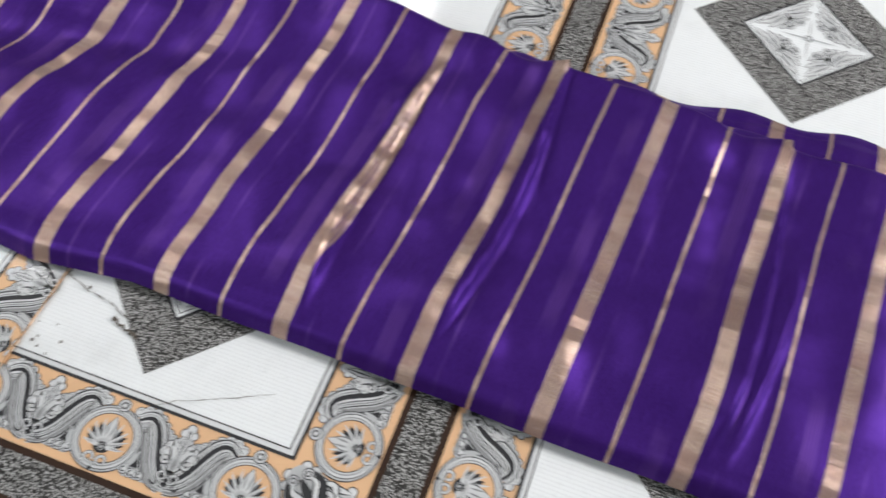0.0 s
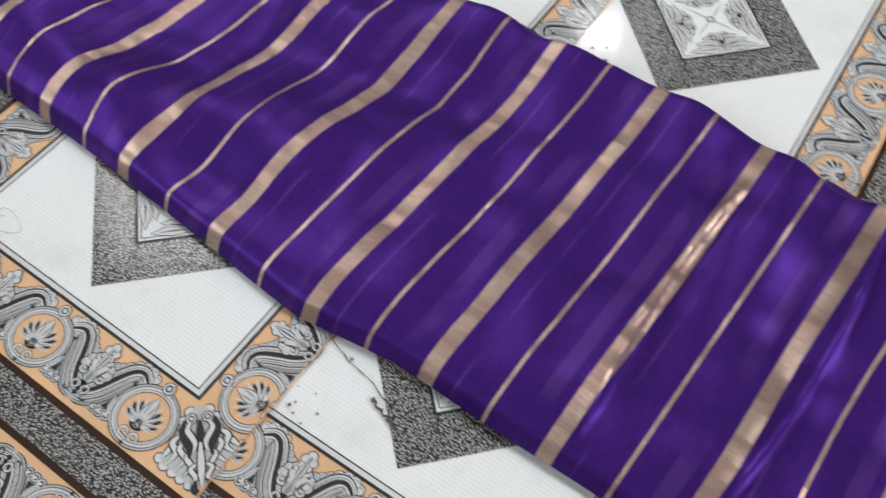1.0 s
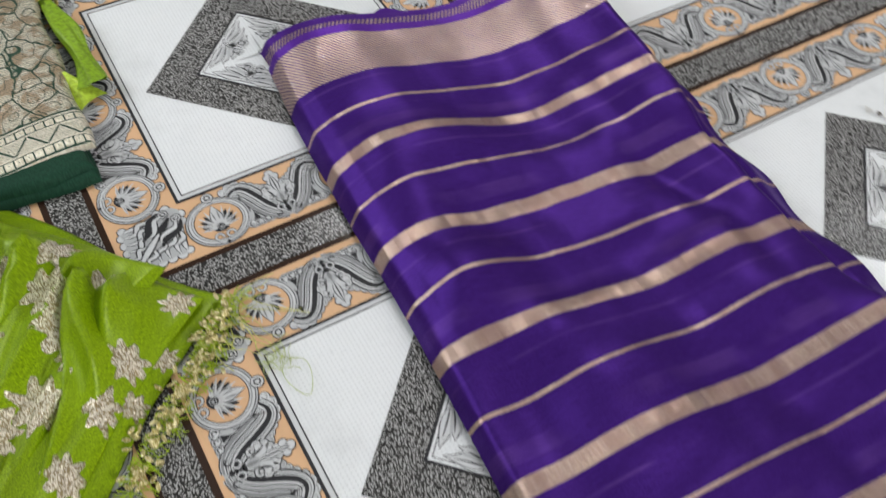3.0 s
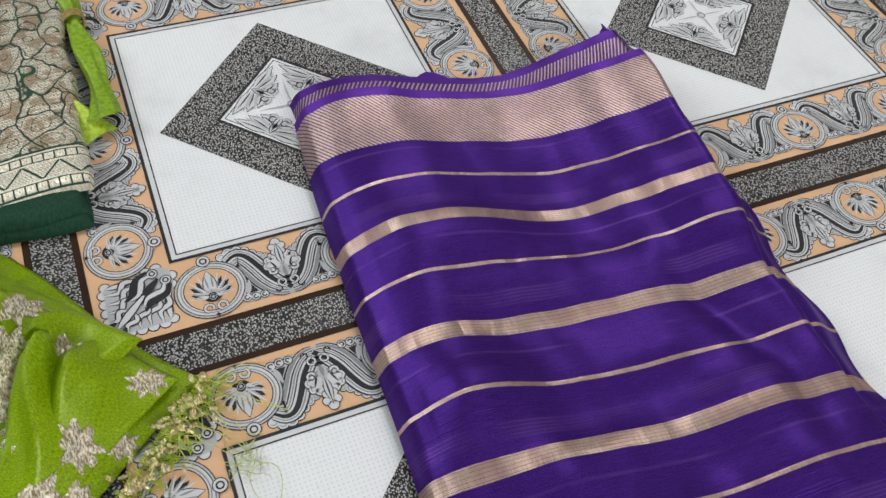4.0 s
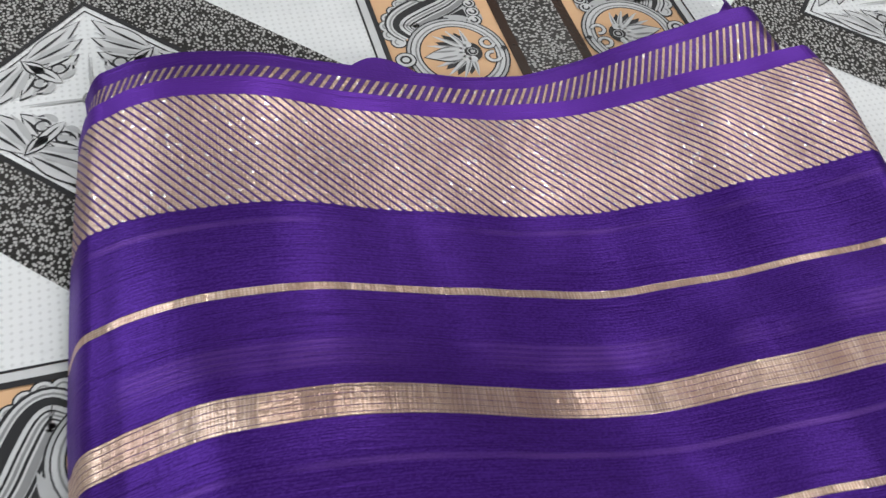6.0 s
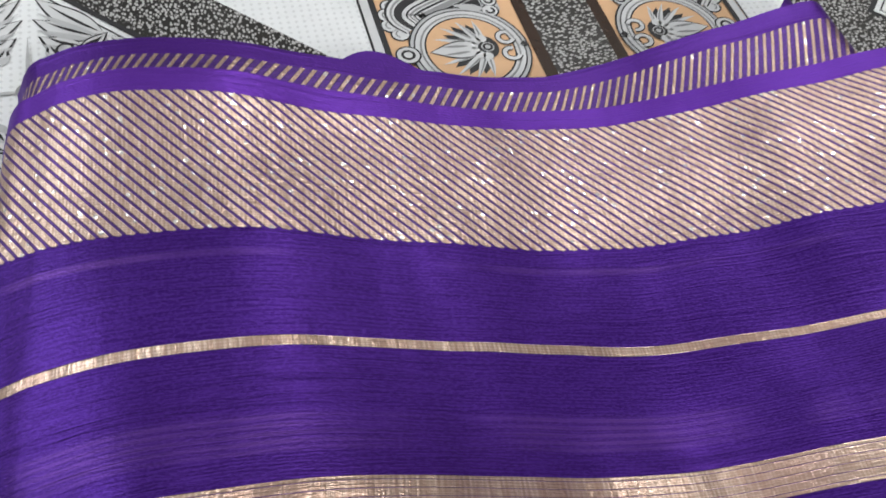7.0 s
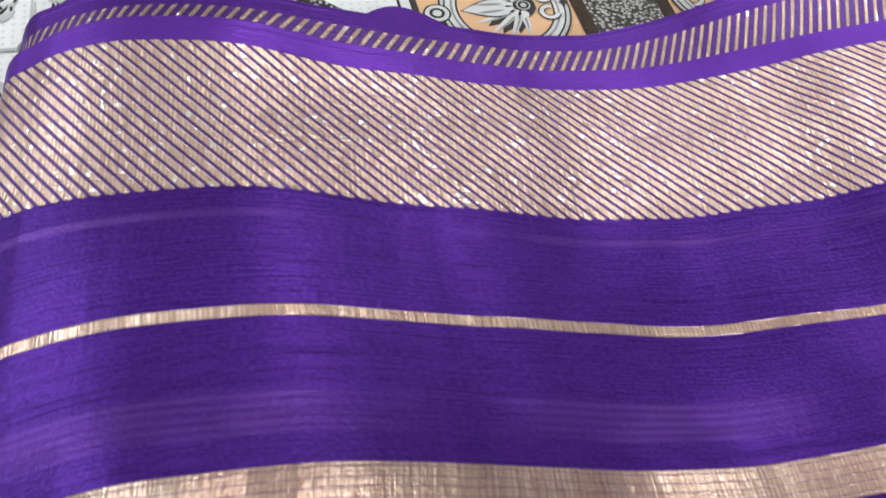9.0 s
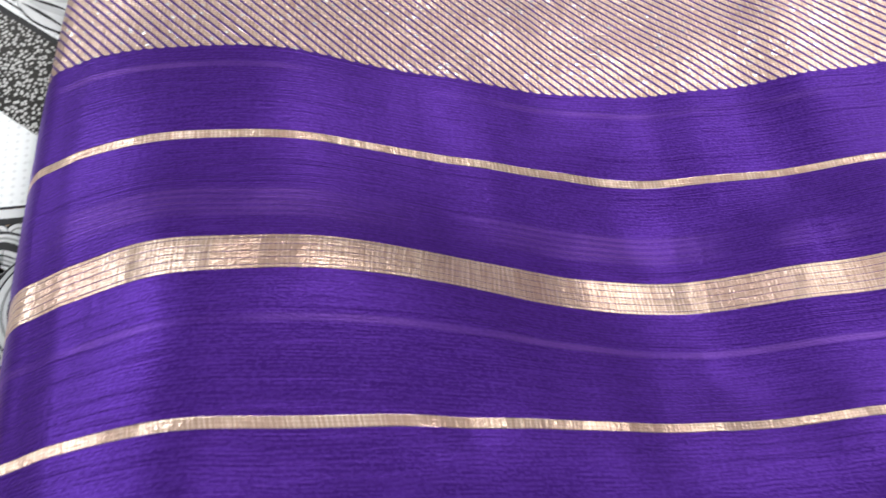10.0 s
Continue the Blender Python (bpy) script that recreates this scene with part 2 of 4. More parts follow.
def wall_with_hole(name, along, at, thick, lo, hi, hole, label):
    """A wall along one axis with one opening (a0, a1, z0, z1)."""
    bm = bmesh.new()
    a0, a1, z0, z1 = hole
    for p0, p1, q0, q1 in ((lo, a0, 0, H), (a1, hi, 0, H), (a0, a1, 0, z0), (a0, a1, z1, H)):
        if p1 - p0 < 1e-4 or q1 - q0 < 1e-4:
            continue
        if along == "y":
            c, d = ((at + thick / 2), (p0 + p1) / 2, (q0 + q1) / 2), (abs(thick), p1 - p0, q1 - q0)
        else:
            c, d = ((p0 + p1) / 2, (at + thick / 2), (q0 + q1) / 2), (p1 - p0, abs(thick), q1 - q0)
        bmesh.ops.create_cube(bm, size=1.0, matrix=Matrix.Translation(c) @ Matrix.Diagonal((*d, 1)))
    return structure(name, bm, WALL, label, "wall")


wall_with_hole("wall_west", "y", X0, -0.14, Y0 - 0.14, Y1 + 0.14, (0.95, 2.22, 0.95, 2.25), "assumed grey painted plaster wall, out of view, with an opening for the west fill")
wall_with_hole("wall_east", "y", X1, 0.14, Y0 - 0.14, Y1 + 0.14, (0.55, 0.83, 2.00, 2.22), "assumed grey painted plaster wall, out of view, with a small high vent")
wall_with_hole("wall_south", "x", Y0, -0.14, X0, X1, (0.05, 0.95, 0.0, 2.05), "assumed grey painted plaster wall, out of view, with an opening for the south fill")
wall_with_hole("wall_north", "x", Y1, 0.14, X0, X1, (X0, X0, 0.0, 0.0), "assumed grey painted plaster wall, out of view")
structure("ceiling", box_bm(X0 - 0.14, X1 + 0.14, Y0 - 0.14, Y1 + 0.14, H, H + 0.12), CEILING, "assumed white painted plaster ceiling, out of view", "ceiling")
structure("ground", box_bm(-40, 40, -40, 40, -0.3, -0.012), UNDER, "grey concrete slab under the flooring", "ground")

# ---- printed vinyl flooring ----
P, S = 0.40, 0.2445
C = S / 2
D, Q = 0.1068, 0.061
LIFT = 0.00022
SEAM0, SEAM1 = -0.0475, 0.012


def polygon(cx, cy, r, count, turn=0.0, rx=1.0):
    return [(cx + rx * r * math.cos(turn + 2 * math.pi * k / count), cy + r * math.sin(turn + 2 * math.pi * k / count)) for k in range(count)]


class Print:
    """Flat printed shapes, laid in layers over each other."""

    def __init__(self):
        self.v, self.f, self.m = [], [], []

    def poly(self, pts, layer, m):
        k = len(self.v)
        self.v += [(x, y, layer * LIFT) for x, y in pts]
        self.f.append(tuple(range(k, k + len(pts))))
        self.m.append(m)

    def ribbon(self, pts, widths, layer, m):
        pts = np.asarray(pts, float)
        d = np.gradient(pts, axis=0)
        d /= np.linalg.norm(d, axis=1)[:, None] + 1e-9
        nrm = np.stack([-d[:, 1], d[:, 0]], 1) * (np.broadcast_to(widths, len(pts))[:, None] / 2)
        a, b = pts + nrm, pts - nrm
        k, n = len(self.v), len(pts)
        self.v += [(x, y, layer * LIFT) for x, y in a] + [(x, y, layer * LIFT) for x, y in b]
        for i in range(n - 1):
            self.f.append((k + i, k + n + i, k + n + i + 1, k + i + 1))
            self.m.append(m)

    def ring(self, cx, cy, r, w, layer, m, start=0.0, end=360.0, rx=1.0):
        a = np.radians(np.linspace(start, end, 22))
        self.ribbon(np.stack([cx + rx * r * np.cos(a), cy + r * np.sin(a)], 1), w, layer, m)

    def leaf(self, x, y, angle, length, width, layer, m, bend=0.0):
        """A pointed leaf from (x, y) along the angle in degrees."""
        s = np.linspace(0, 1, 9)
        turn = np.radians(angle) + np.radians(bend) * s
        step = length / 8
        px = x + np.concatenate([[0], np.cumsum(np.cos(turn[1:]) * step)])
        py = y + np.concatenate([[0], np.cumsum(np.sin(turn[1:]) * step)])
        self.ribbon(np.stack([px, py], 1), width * np.sin(np.pi * np.clip(s, 0.02, 0.995) ** 0.8) + 1e-5, layer, m)

    def mirror(self, keep_from=0):
        """The same shapes again, mirrored in x."""
        k = len(self.v)
        nf = len(self.f)
        self.v += [(-x, y, z) for x, y, z in self.v[:k]]
        for i in range(nf):
            self.f.append(tuple(reversed([q + k for q in self.f[i]])))
            self.m.append(self.m[i])

    def mesh(self, name, mats):
        me = bpy.data.meshes.new(name)
        me.from_pydata(self.v, [], self.f)
        for m in mats:
            me.materials.append(m)
        me.polygons.foreach_set("material_index", self.m)
        me.update()
        bm = bmesh.new()
        bm.from_mesh(me)
        for f in bm.faces:
            f.normal_update()
            if f.normal.z < 0:
                f.normal_flip()
        bm.to_mesh(me)
        bm.free()
        return me


INKS = [PALE, INK, SILVER, PEACH, WHITE, GREY, BROWN, SOFT]
L_PALE, L_INK, L_SILVER, L_PEACH, L_WHITE, L_GREY, L_BROWN, L_SOFT = range(8)


def scroll_line(side=1):
    a = np.array([(0.0365, -0.017), (0.030, -0.0135), (0.0245, -0.0165), (0.019, -0.026), (0.0135, -0.0375), (0.0070, -0.0455), (0.0, -0.0480)])
    t = np.linspace(0, 1, len(a))
    s = np.linspace(0, 1, 26)
    return np.stack([smooth_interp(s, t, a[:, 0]), smooth_interp(s, t, a[:, 1])], 1)


def smooth_interp(x, xs, ys):
    xs, ys = np.asarray(xs, float), np.asarray(ys, float)
    k = np.clip(np.searchsorted(xs, x) - 1, 0, len(xs) - 2)
    h = xs[k + 1] - xs[k]
    t = np.clip((x - xs[k]) / h, 0, 1)
    m = np.gradient(ys, xs)
    return (2 * t**3 - 3 * t**2 + 1) * ys[k] + (t**3 - 2 * t**2 + t) * h * m[k] + (3 * t**2 - 2 * t**3) * ys[k + 1] + (t**3 - t**2) * h * m[k + 1]


def ornament_meshes():
    """Three printed motifs along a border: the scroll with its palmette, the flower in a ring, the corner plume. The panel lies at y = 0, the band at y = -0.059."""
    # scroll, mirrored in x
    pr = Print()
    line = scroll_line()

    def lobe(x, y, r, lay, edge=0.0007, curl=0.0):
        pr.poly(polygon(x, y, r, 14), lay, L_INK)
        pr.poly(polygon(x, y, r - edge, 14), lay + 0.35, L_PALE)
        if curl:
            pr.ring(x, y - 0.0002, r * 0.48, 0.0007, lay + 0.7, L_SILVER, curl, curl + 230)

    for x, y, r in ((0.0395, -0.0100, 0.0040), (0.0340, -0.0074, 0.0043), (0.0280, -0.0074, 0.0043), (0.0226, -0.0096, 0.0040), (0.0180, -0.0132, 0.0037), (0.0136, -0.0166, 0.0034), (0.0092, -0.0188, 0.0032)):
        lobe(x, y, r, 1.0, 0.0007, 20)
    pr.poly([(0.0, -0.0175), (0.0060, -0.0190), (0.0110, -0.0180), (0.0160, -0.0148), (0.0215, -0.0108), (0.0280, -0.0085), (0.0360, -0.0088), (0.0385, -0.0120), (0.0350, -0.0210), (0.0330, -0.0300), (0.0335, -0.0400), (0.0360, -0.0490), (0.0300, -0.0535), (0.0120, -0.0530), (0.0, -0.0545)], 1.6, L_SOFT)
    pr.ribbon(line, 0.0175 * np.sin(np.linspace(0.55, 1.0, len(line)) * math.pi * 0.5), 1.8, L_PALE)
    d = np.gradient(line, axis=0)
    d /= np.linalg.norm(d, axis=1)[:, None]
    side = np.stack([-d[:, 1], d[:, 0]], 1)
    taper = np.sin(np.linspace(0.10, 0.86, len(line)) * math.pi)
    for off, w, m in ((-0.0080, 0.0013, L_INK), (-0.0056, 0.0011, L_SILVER), (-0.0024, 0.0040, L_INK), (0.0016, 0.0009, L_INK), (0.0034, 0.0011, L_SILVER), (0.0052, 0.0011, L_INK), (0.0078, 0.0026, L_SILVER), (0.0100, 0.0012, L_INK)):
        pr.ribbon(line + side * off * (0.55 + 0.45 * taper)[:, None], w * (0.25 + 0.75 * taper), 2.0, m)
    pr.poly([(0.0320, -0.0290), (0.0260, -0.0370), (0.0215, -0.0460), (0.0320, -0.0465)], 2.1, L_INK)
    pr.leaf(0.0290, -0.0470, 100, 0.0130, 0.0040, 2.4, L_SOFT, 12)
    for x, y, r in ((0.0185, -0.0500, 0.0034), (0.0245, -0.0500, 0.0036), (0.0305, -0.0490, 0.0038)):
        lobe(x, y, r, 2.2)
        pr.ring(x, y, r * 0.42, 0.0010, 2.9, L_INK, 200, 460)
    # the palmette between two scrolls
    for x, y, r in ((0.0050, -0.0212, 0.0033), (0.0088, -0.0238, 0.0032), (0.0102, -0.0285, 0.0033), (0.0076, -0.0330, 0.0034)):
        pr.poly(polygon(x, y, r + 0.0008, 14), 2.3, L_INK)
        pr.poly(polygon(x, y, r, 14), 2.6, L_PALE)
        pr.ring(x, y, r * 0.5, 0.0006, 3.0, L_SILVER, 250, 420)
    pr.poly(polygon(0.0056, -0.0278, 0.0044, 14), 2.7, L_PALE)
    pr.ring(0.0076, -0.0322, 0.0017, 0.0008, 3.1, L_INK, 60, 330)
    pr.leaf(0.0046, -0.0330, 78, 0.0100, 0.0015, 3.1, L_INK, -20)
    pr.leaf(0.0030, -0.0360, 50, 0.0060, 0.0016, 3.1, L_SILVER, 20)
    for x, y, r in ((0.0034, -0.0128, 0.0034), (0.0026, -0.0178, 0.0031)):
        lobe(x, y, r, 2.9)
    pr.ring(0.0044, -0.0440, 0.0026, 0.0022, 2.6, L_INK, -60, 260)
    pr.ring(0.0044, -0.0440, 0.0026, 0.0012, 2.9, L_PALE, -60, 250)
    pr.ring(0.0080, -0.0490, 0.0022, 0.0010, 2.6, L_INK, 100, 380)
    pr.mirror()
    lobe(0.0, -0.0092, 0.0040, 2.9)
    for w, lay, m in ((0.0062, 3.4, L_INK), (0.0048, 3.7, L_PALE), (0.0011, 4.0, L_INK)):
        pr.leaf(0.0, -0.0300, 90, 0.0200 if m != L_INK else 0.0205, w, lay, m)
    pr.leaf(0.0, -0.0400, 90, 0.0100, 0.0030, 3.4, L_SILVER)
    pr.poly(diamond(0.0, -0.0490, 0.0026), 3.4, L_INK)
    scroll = pr.mesh("scroll_motif", INKS)
    # flower ring
    pr = Print()
    cy = -0.0345
    for r, lay, m in ((0.0238, 2.3, L_INK), (0.0231, 2.6, L_SOFT), (0.0219, 2.8, L_INK), (0.0213, 3.0, L_PALE), (0.0196, 3.2, L_SILVER), (0.0188, 3.4, L_PALE), (0.0178, 3.6, L_INK), (0.0171, 3.8, L_PEACH)):
        pr.poly(polygon(0, cy, r, 40, rx=1.06), lay, m)
    base = cy - 0.0055
    for s in (-1, 1):
        for ang, ln in ((12, 0.0130), (33, 0.0150), (54, 0.0150), (76, 0.0130)):
            pr.leaf(0.0, base, 90 - s * (90 - ang), ln * 1.12, 0.0062, 4.1, L_INK, s * 6)
        for ang, ln in ((-4, 0.0150), (20, 0.0170), (43, 0.0190), (65, 0.0195)):
            pr.leaf(s * 0.001, base, 90 - s * (90 - ang), ln, 0.0026, 4.4, L_PALE, s * 12)
            pr.leaf(s * 0.002, base, 90 - s * (90 - ang), ln * 0.85, 0.0008, 4.7, L_SILVER, s * 12)
    pr.leaf(0.0, base, 90, 0.0218, 0.0102, 4.6, L_INK)
    pr.leaf(0.0, base, 90, 0.0212, 0.0088, 4.9, L_PALE)
    for x in (-0.0016, 0.0016):
        pr.leaf(x, base + 0.006, 90 - x * 2200, 0.0110, 0.0013, 5.2, L_SILVER)
    pr.poly(polygon(0, base, 0.0056, 18, rx=1.15), 5.2, L_INK)
    for k in range(6):
        a = math.pi * (k - 0.5) / 5 + 0.31
        pr.poly(polygon(0.0049 * math.cos(a), base + 0.0046 * math.sin(a), 0.0021, 10), 5.5, L_PALE)
    pr.poly(polygon(0, base - 0.0012, 0.0026, 12), 5.5, L_SOFT)
    pr.ring(0, base - 0.0012, 0.0016, 0.0010, 5.8, L_INK)
    for s in (-1, 1):
        pr.ring(s * 0.0046, base - 0.0098, 0.0030, 0.0026, 5.2, L_INK, -20, 250)
        pr.ring(s * 0.0046, base - 0.0098, 0.0030, 0.0016, 5.5, L_PALE, -20, 250)
    pr.poly(diamond(0.0, cy - 0.0218, 0.0018), 5.5, L_INK)
    pr.poly(polygon(0.0, -0.0098, 0.0050, 18), 3.6, L_INK)
    pr.poly(polygon(0.0, -0.0098, 0.0043, 18), 3.9, L_PALE)
    pr.ring(0.0, -0.0098, 0.0022, 0.0011, 4.2, L_INK)
    flower = pr.mesh("flower_motif", INKS)
    # corner motif on the diagonal from (0, 0) towards (+, -): a pair of curled plumes over a fan of feathers
    pr = Print()
    half = math.sqrt(0.5)

    def dg(a, b):
        """a along the diagonal, b across it."""
        return half * (a + b), half * (-a + b)

    def plume(pts, w, lay, m):
        t = np.linspace(0, 1, len(pts))
        s = np.linspace(0, 1, 18)
        q = np.array([dg(*c) for c in pts])
        pr.ribbon(np.stack([smooth_interp(s, t, q[:, 0]), smooth_interp(s, t, q[:, 1])], 1), w * np.sin(np.pi * np.clip(s * 0.9 + 0.08, 0, 1)) + 0.0004, lay, m)

    def lump(a, b, r, lay):
        pr.poly(polygon(*dg(a, b), r, 14), lay, L_INK)
        pr.poly(polygon(*dg(a, b), r - 0.0008, 14), lay + 0.3, L_PALE)

    def stroke(pts, w, lay, m=L_PALE):
        plume(pts, w + 0.0022, lay, L_INK)
        plume(pts, w, lay + 0.3, m)

    rim = [(0.010, 0.003), (0.0155, 0.0095), (0.0245, 0.0150), (0.0345, 0.0200), (0.0400, 0.0265), (0.0460, 0.0265), (0.0500, 0.0215), (0.0555, 0.0165), (0.0610, 0.0110), (0.0660, 0.0050)]
    for s in (-1, 1):
        for a, b, r in ((0.0130, 0.0065, 0.0042), (0.0190, 0.0110, 0.0040), (0.0420, 0.0275, 0.0040), (0.0475, 0.0245, 0.0044), (0.0530, 0.0190, 0.0044), (0.0585, 0.0140, 0.0042), (0.0635, 0.0085, 0.0042)):
            lump(a, s * b, r, 1.0)
    pr.poly([dg(a, b) for a, b in rim] + [dg(a, -b) for a, b in rim[::-1]], 1.7, L_SOFT)
    for s in (-1, 1):
        stroke([(0.024, s * 0.0130), (0.032, s * 0.0165), (0.039, s * 0.0225), (0.043, s * 0.0265)], 0.0030, 2.0)
        stroke([(0.027, s * 0.0105), (0.033, s * 0.0185), (0.041, s * 0.0165), (0.048, s * 0.0240)], 0.0032, 2.5)
        stroke([(0.032, s * 0.0085), (0.038, s * 0.0140), (0.046, s * 0.0110), (0.054, s * 0.0185)], 0.0028, 3.0)
        stroke([(0.040, s * 0.0040), (0.045, s * 0.0095), (0.052, s * 0.0070), (0.0585, s * 0.0135)], 0.0028, 3.5)
        stroke([(0.050, s * 0.0020), (0.054, s * 0.0070), (0.060, s * 0.0040), (0.065, s * 0.0080)], 0.0026, 4.0)
        plume([(0.019, s * 0.0100), (0.027, s * 0.0120), (0.034, s * 0.0095), (0.040, s * 0.0075), (0.046, s * 0.0085)], 0.0056, 4.3, L_INK)
        stroke([(0.020, s * 0.0055), (0.026, s * 0.0085), (0.031, s * 0.0060), (0.037, s * 0.0035), (0.044, s * 0.0055)], 0.0032, 4.7)
        lump(0.0185, s * 0.0055, 0.0042, 4.9)
        pr.ring(*dg(0.0185, s * 0.0055), 0.0018, 0.0010, 5.5, L_INK)
    plume([(0.020, 0.0), (0.030, 0.0), (0.042, 0.0), (0.052, 0.0)], 0.0060, 4.5, L_INK)
    stroke([(0.036, 0.0), (0.048, 0.0), (0.058, 0.0), (0.067, 0.0)], 0.0042, 5.1)
    plume([(0.062, 0.0040), (0.068, 0.0050), (0.073, 0.0)], 0.0046, 5.5, L_INK)
    plume([(0.062, -0.0040), (0.068, -0.0050), (0.073, 0.0)], 0.0046, 5.5, L_INK)
    corner = pr.mesh("corner_plume", INKS)
    return scroll, flower, corner


def medallion(pr):
    """Four pairs of acanthus leaves that leave a pale four-armed star."""
    for k in range(4):
        ca, sa = math.cos(k * math.pi / 2 + math.pi / 4), math.sin(k * math.pi / 2 + math.pi / 4)

        def at(x, y):
            return C + ca * x - sa * y, C + sa * x + ca * y

        turn = math.degrees(math.atan2(sa, ca))
        for s in (-1, 1):
            for x, y, ang, ln, wd, b in ((0.0365, 0.0, 96, 0.031, 0.0085, 10), (0.0335, 0.0, 112, 0.024, 0.0080, 14), (0.0270, 0.0, 124, 0.016, 0.0070, 30), (0.0200, 0.0, 112, 0.010, 0.0050, 50)):
                px, py = at(x, s * (y + 0.001))
                pr.leaf(px, py, turn + s * ang, ln + 0.001, wd + 0.0016, 3.2, L_INK, -s * b)
                pr.leaf(px, py, turn + s * ang, ln, wd, 3.6, L_PALE, -s * b)
                pr.leaf(*at(x, s * 0.003), turn + s * ang, ln * 0.75, 0.0013, 4.0, L_INK, -s * b)
                pr.leaf(*at(x - 0.002, s * 0.002), turn + s * (ang + 8), ln * 0.8, 0.0030, 3.9, L_SOFT, -s * b)
            pr.ring(*at(0.0225, s * 0.0052), 0.0028, 0.0009, 4.1, L_INK, 0, 300)
        for x, ln in ((0.0160, 0.020), (0.0250, 0.013)):
            pr.leaf(*at(x, 0.0), turn, ln, 0.0066, 4.2, L_INK)
            pr.leaf(*at(x, 0.0), turn, ln - 0.001, 0.0050, 4.5, L_PALE)
            pr.leaf(*at(x + 0.003, 0.0), turn, ln * 0.6, 0.0010, 4.8, L_INK)


def diamond(cx, cy, r):
    return [(cx - r, cy), (cx, cy - r), (cx + r, cy), (cx, cy + r)]



def frame_of(pr, outer, inner, layer, m):
    k = len(outer)
    for i in range(k):
        pr.poly([outer[i], outer[(i + 1) % k], inner[(i + 1) % k], inner[i]], layer, m)


def square(a, b):
    return [(a, a), (b, a), (b, b), (a, b)]


def cell_meshes():
    """The printed parts of one repeat of the pattern."""
    made = {}
    pr = Print()
    pr.poly(square(0.0026, S - 0.0026), 1, L_WHITE)
    frame_of(pr, square(0.0018, S - 0.0018), square(0.0028, S - 0.0028), 2, L_INK)
    frame_of(pr, square(-0.0030, S + 0.0030), square(0.0018, S - 0.0018), 1.5, L_PALE)
    frame_of(pr, square(-0.0040, S + 0.0040), square(-0.0016, S + 0.0016), 2, L_INK)
    made["white_panel"] = pr.mesh("white_panel", INKS)
    pr = Print()
    frame_of(pr, diamond(C, C, D), diamond(C, C, Q), 2, L_GREY)
    made["grey_diamond"] = pr.mesh("grey_diamond", INKS)
    pr = Print()
    pr.poly(diamond(C, C, Q), 2, L_WHITE)
    for k in range(4):
        pr.leaf(C, C, 90 * k, Q * 0.45, 0.0014, 5.0, L_SOFT)
    pr.ring(C, C, 0.0034, 0.0012, 5.2, L_SILVER)
    frame_of(pr, diamond(C, C, Q + 0.0012), diamond(C, C, Q - 0.0022), 3, L_INK)
    frame_of(pr, diamond(C, C, Q - 0.0052), diamond(C, C, Q - 0.0062), 3, L_INK)
    medallion(pr)
    made["medallion"] = pr.mesh("medallion", INKS)
    return made


CELL = cell_meshes()
SCROLL, FLOWER, CORNER = ornament_meshes()
E0, E1 = 0.0135, 0.0185


def seam_y(x):
    return SEAM0 + SEAM1 * x


def laid(mesh, m, parent, clip=None):
    """A printed piece on its sheet; a piece that crosses the cut edge is trimmed there."""
    ob = None
    if clip is not None:
        ys = [(m @ v.co).y - seam_y((m @ v.co).x) for v in mesh.vertices]
        if max(ys) * clip < 0 and min(ys) * clip < 0:
            return None
        if min(y * clip for y in ys) < 0 and max(y * clip for y in ys) < 0:
            return None
        if min(y * clip for y in ys) < 0:
            bm = bmesh.new()
            bm.from_mesh(mesh)
            bmesh.ops.transform(bm, matrix=m, verts=bm.verts)
            bmesh.ops.bisect_plane(bm, geom=bm.verts[:] + bm.edges[:] + bm.faces[:], plane_co=(0, SEAM0, 0), plane_no=(SEAM1 * clip, -clip, 0), clear_outer=True)
            own = mesh.copy()
            bm.to_mesh(own)
            bm.free()
            ob = new(mesh.name, own)
            ob.parent = parent
            return ob
    ob = new(mesh.name, mesh)
    ob.parent = parent
    ob.matrix_basis = m
    return ob


def band_mesh(length):
    pr = Print()
    for m, a, b in ((L_GREY, -E0, E0), (L_BROWN, -E1, -E0), (L_BROWN, E0, E1)):
        pr.poly([(0, a), (length, a), (length, b), (0, b)], 1, m)
    return pr.mesh("leather_band", INKS)


BAND = band_mesh(P)


def sheet(name, x0, x1, y0, y1, z, label):
    """The base of one width of vinyl, its cut edge along the seam."""
    if y0 is None:
        ring_ = [(x0, seam_y(x0)), (x1, seam_y(x1)), (x1, y1), (x0, y1)]
    else:
        ring_ = [(x0, y0), (x1, y0), (x1, y1), (x0, y1)]
    bm = bmesh.new()
    top = [bm.verts.new((x, y, z)) for x, y in ring_]
    low = [bm.verts.new((x, y, z - 0.0022)) for x, y in ring_]
    bm.faces.new(top)
    bm.faces.new(low[::-1])
    for i in range(4):
        bm.faces.new((low[i], low[(i + 1) % 4], top[(i + 1) % 4], top[i]))
    return structure(name, bm, PEACH, label, "flooring")


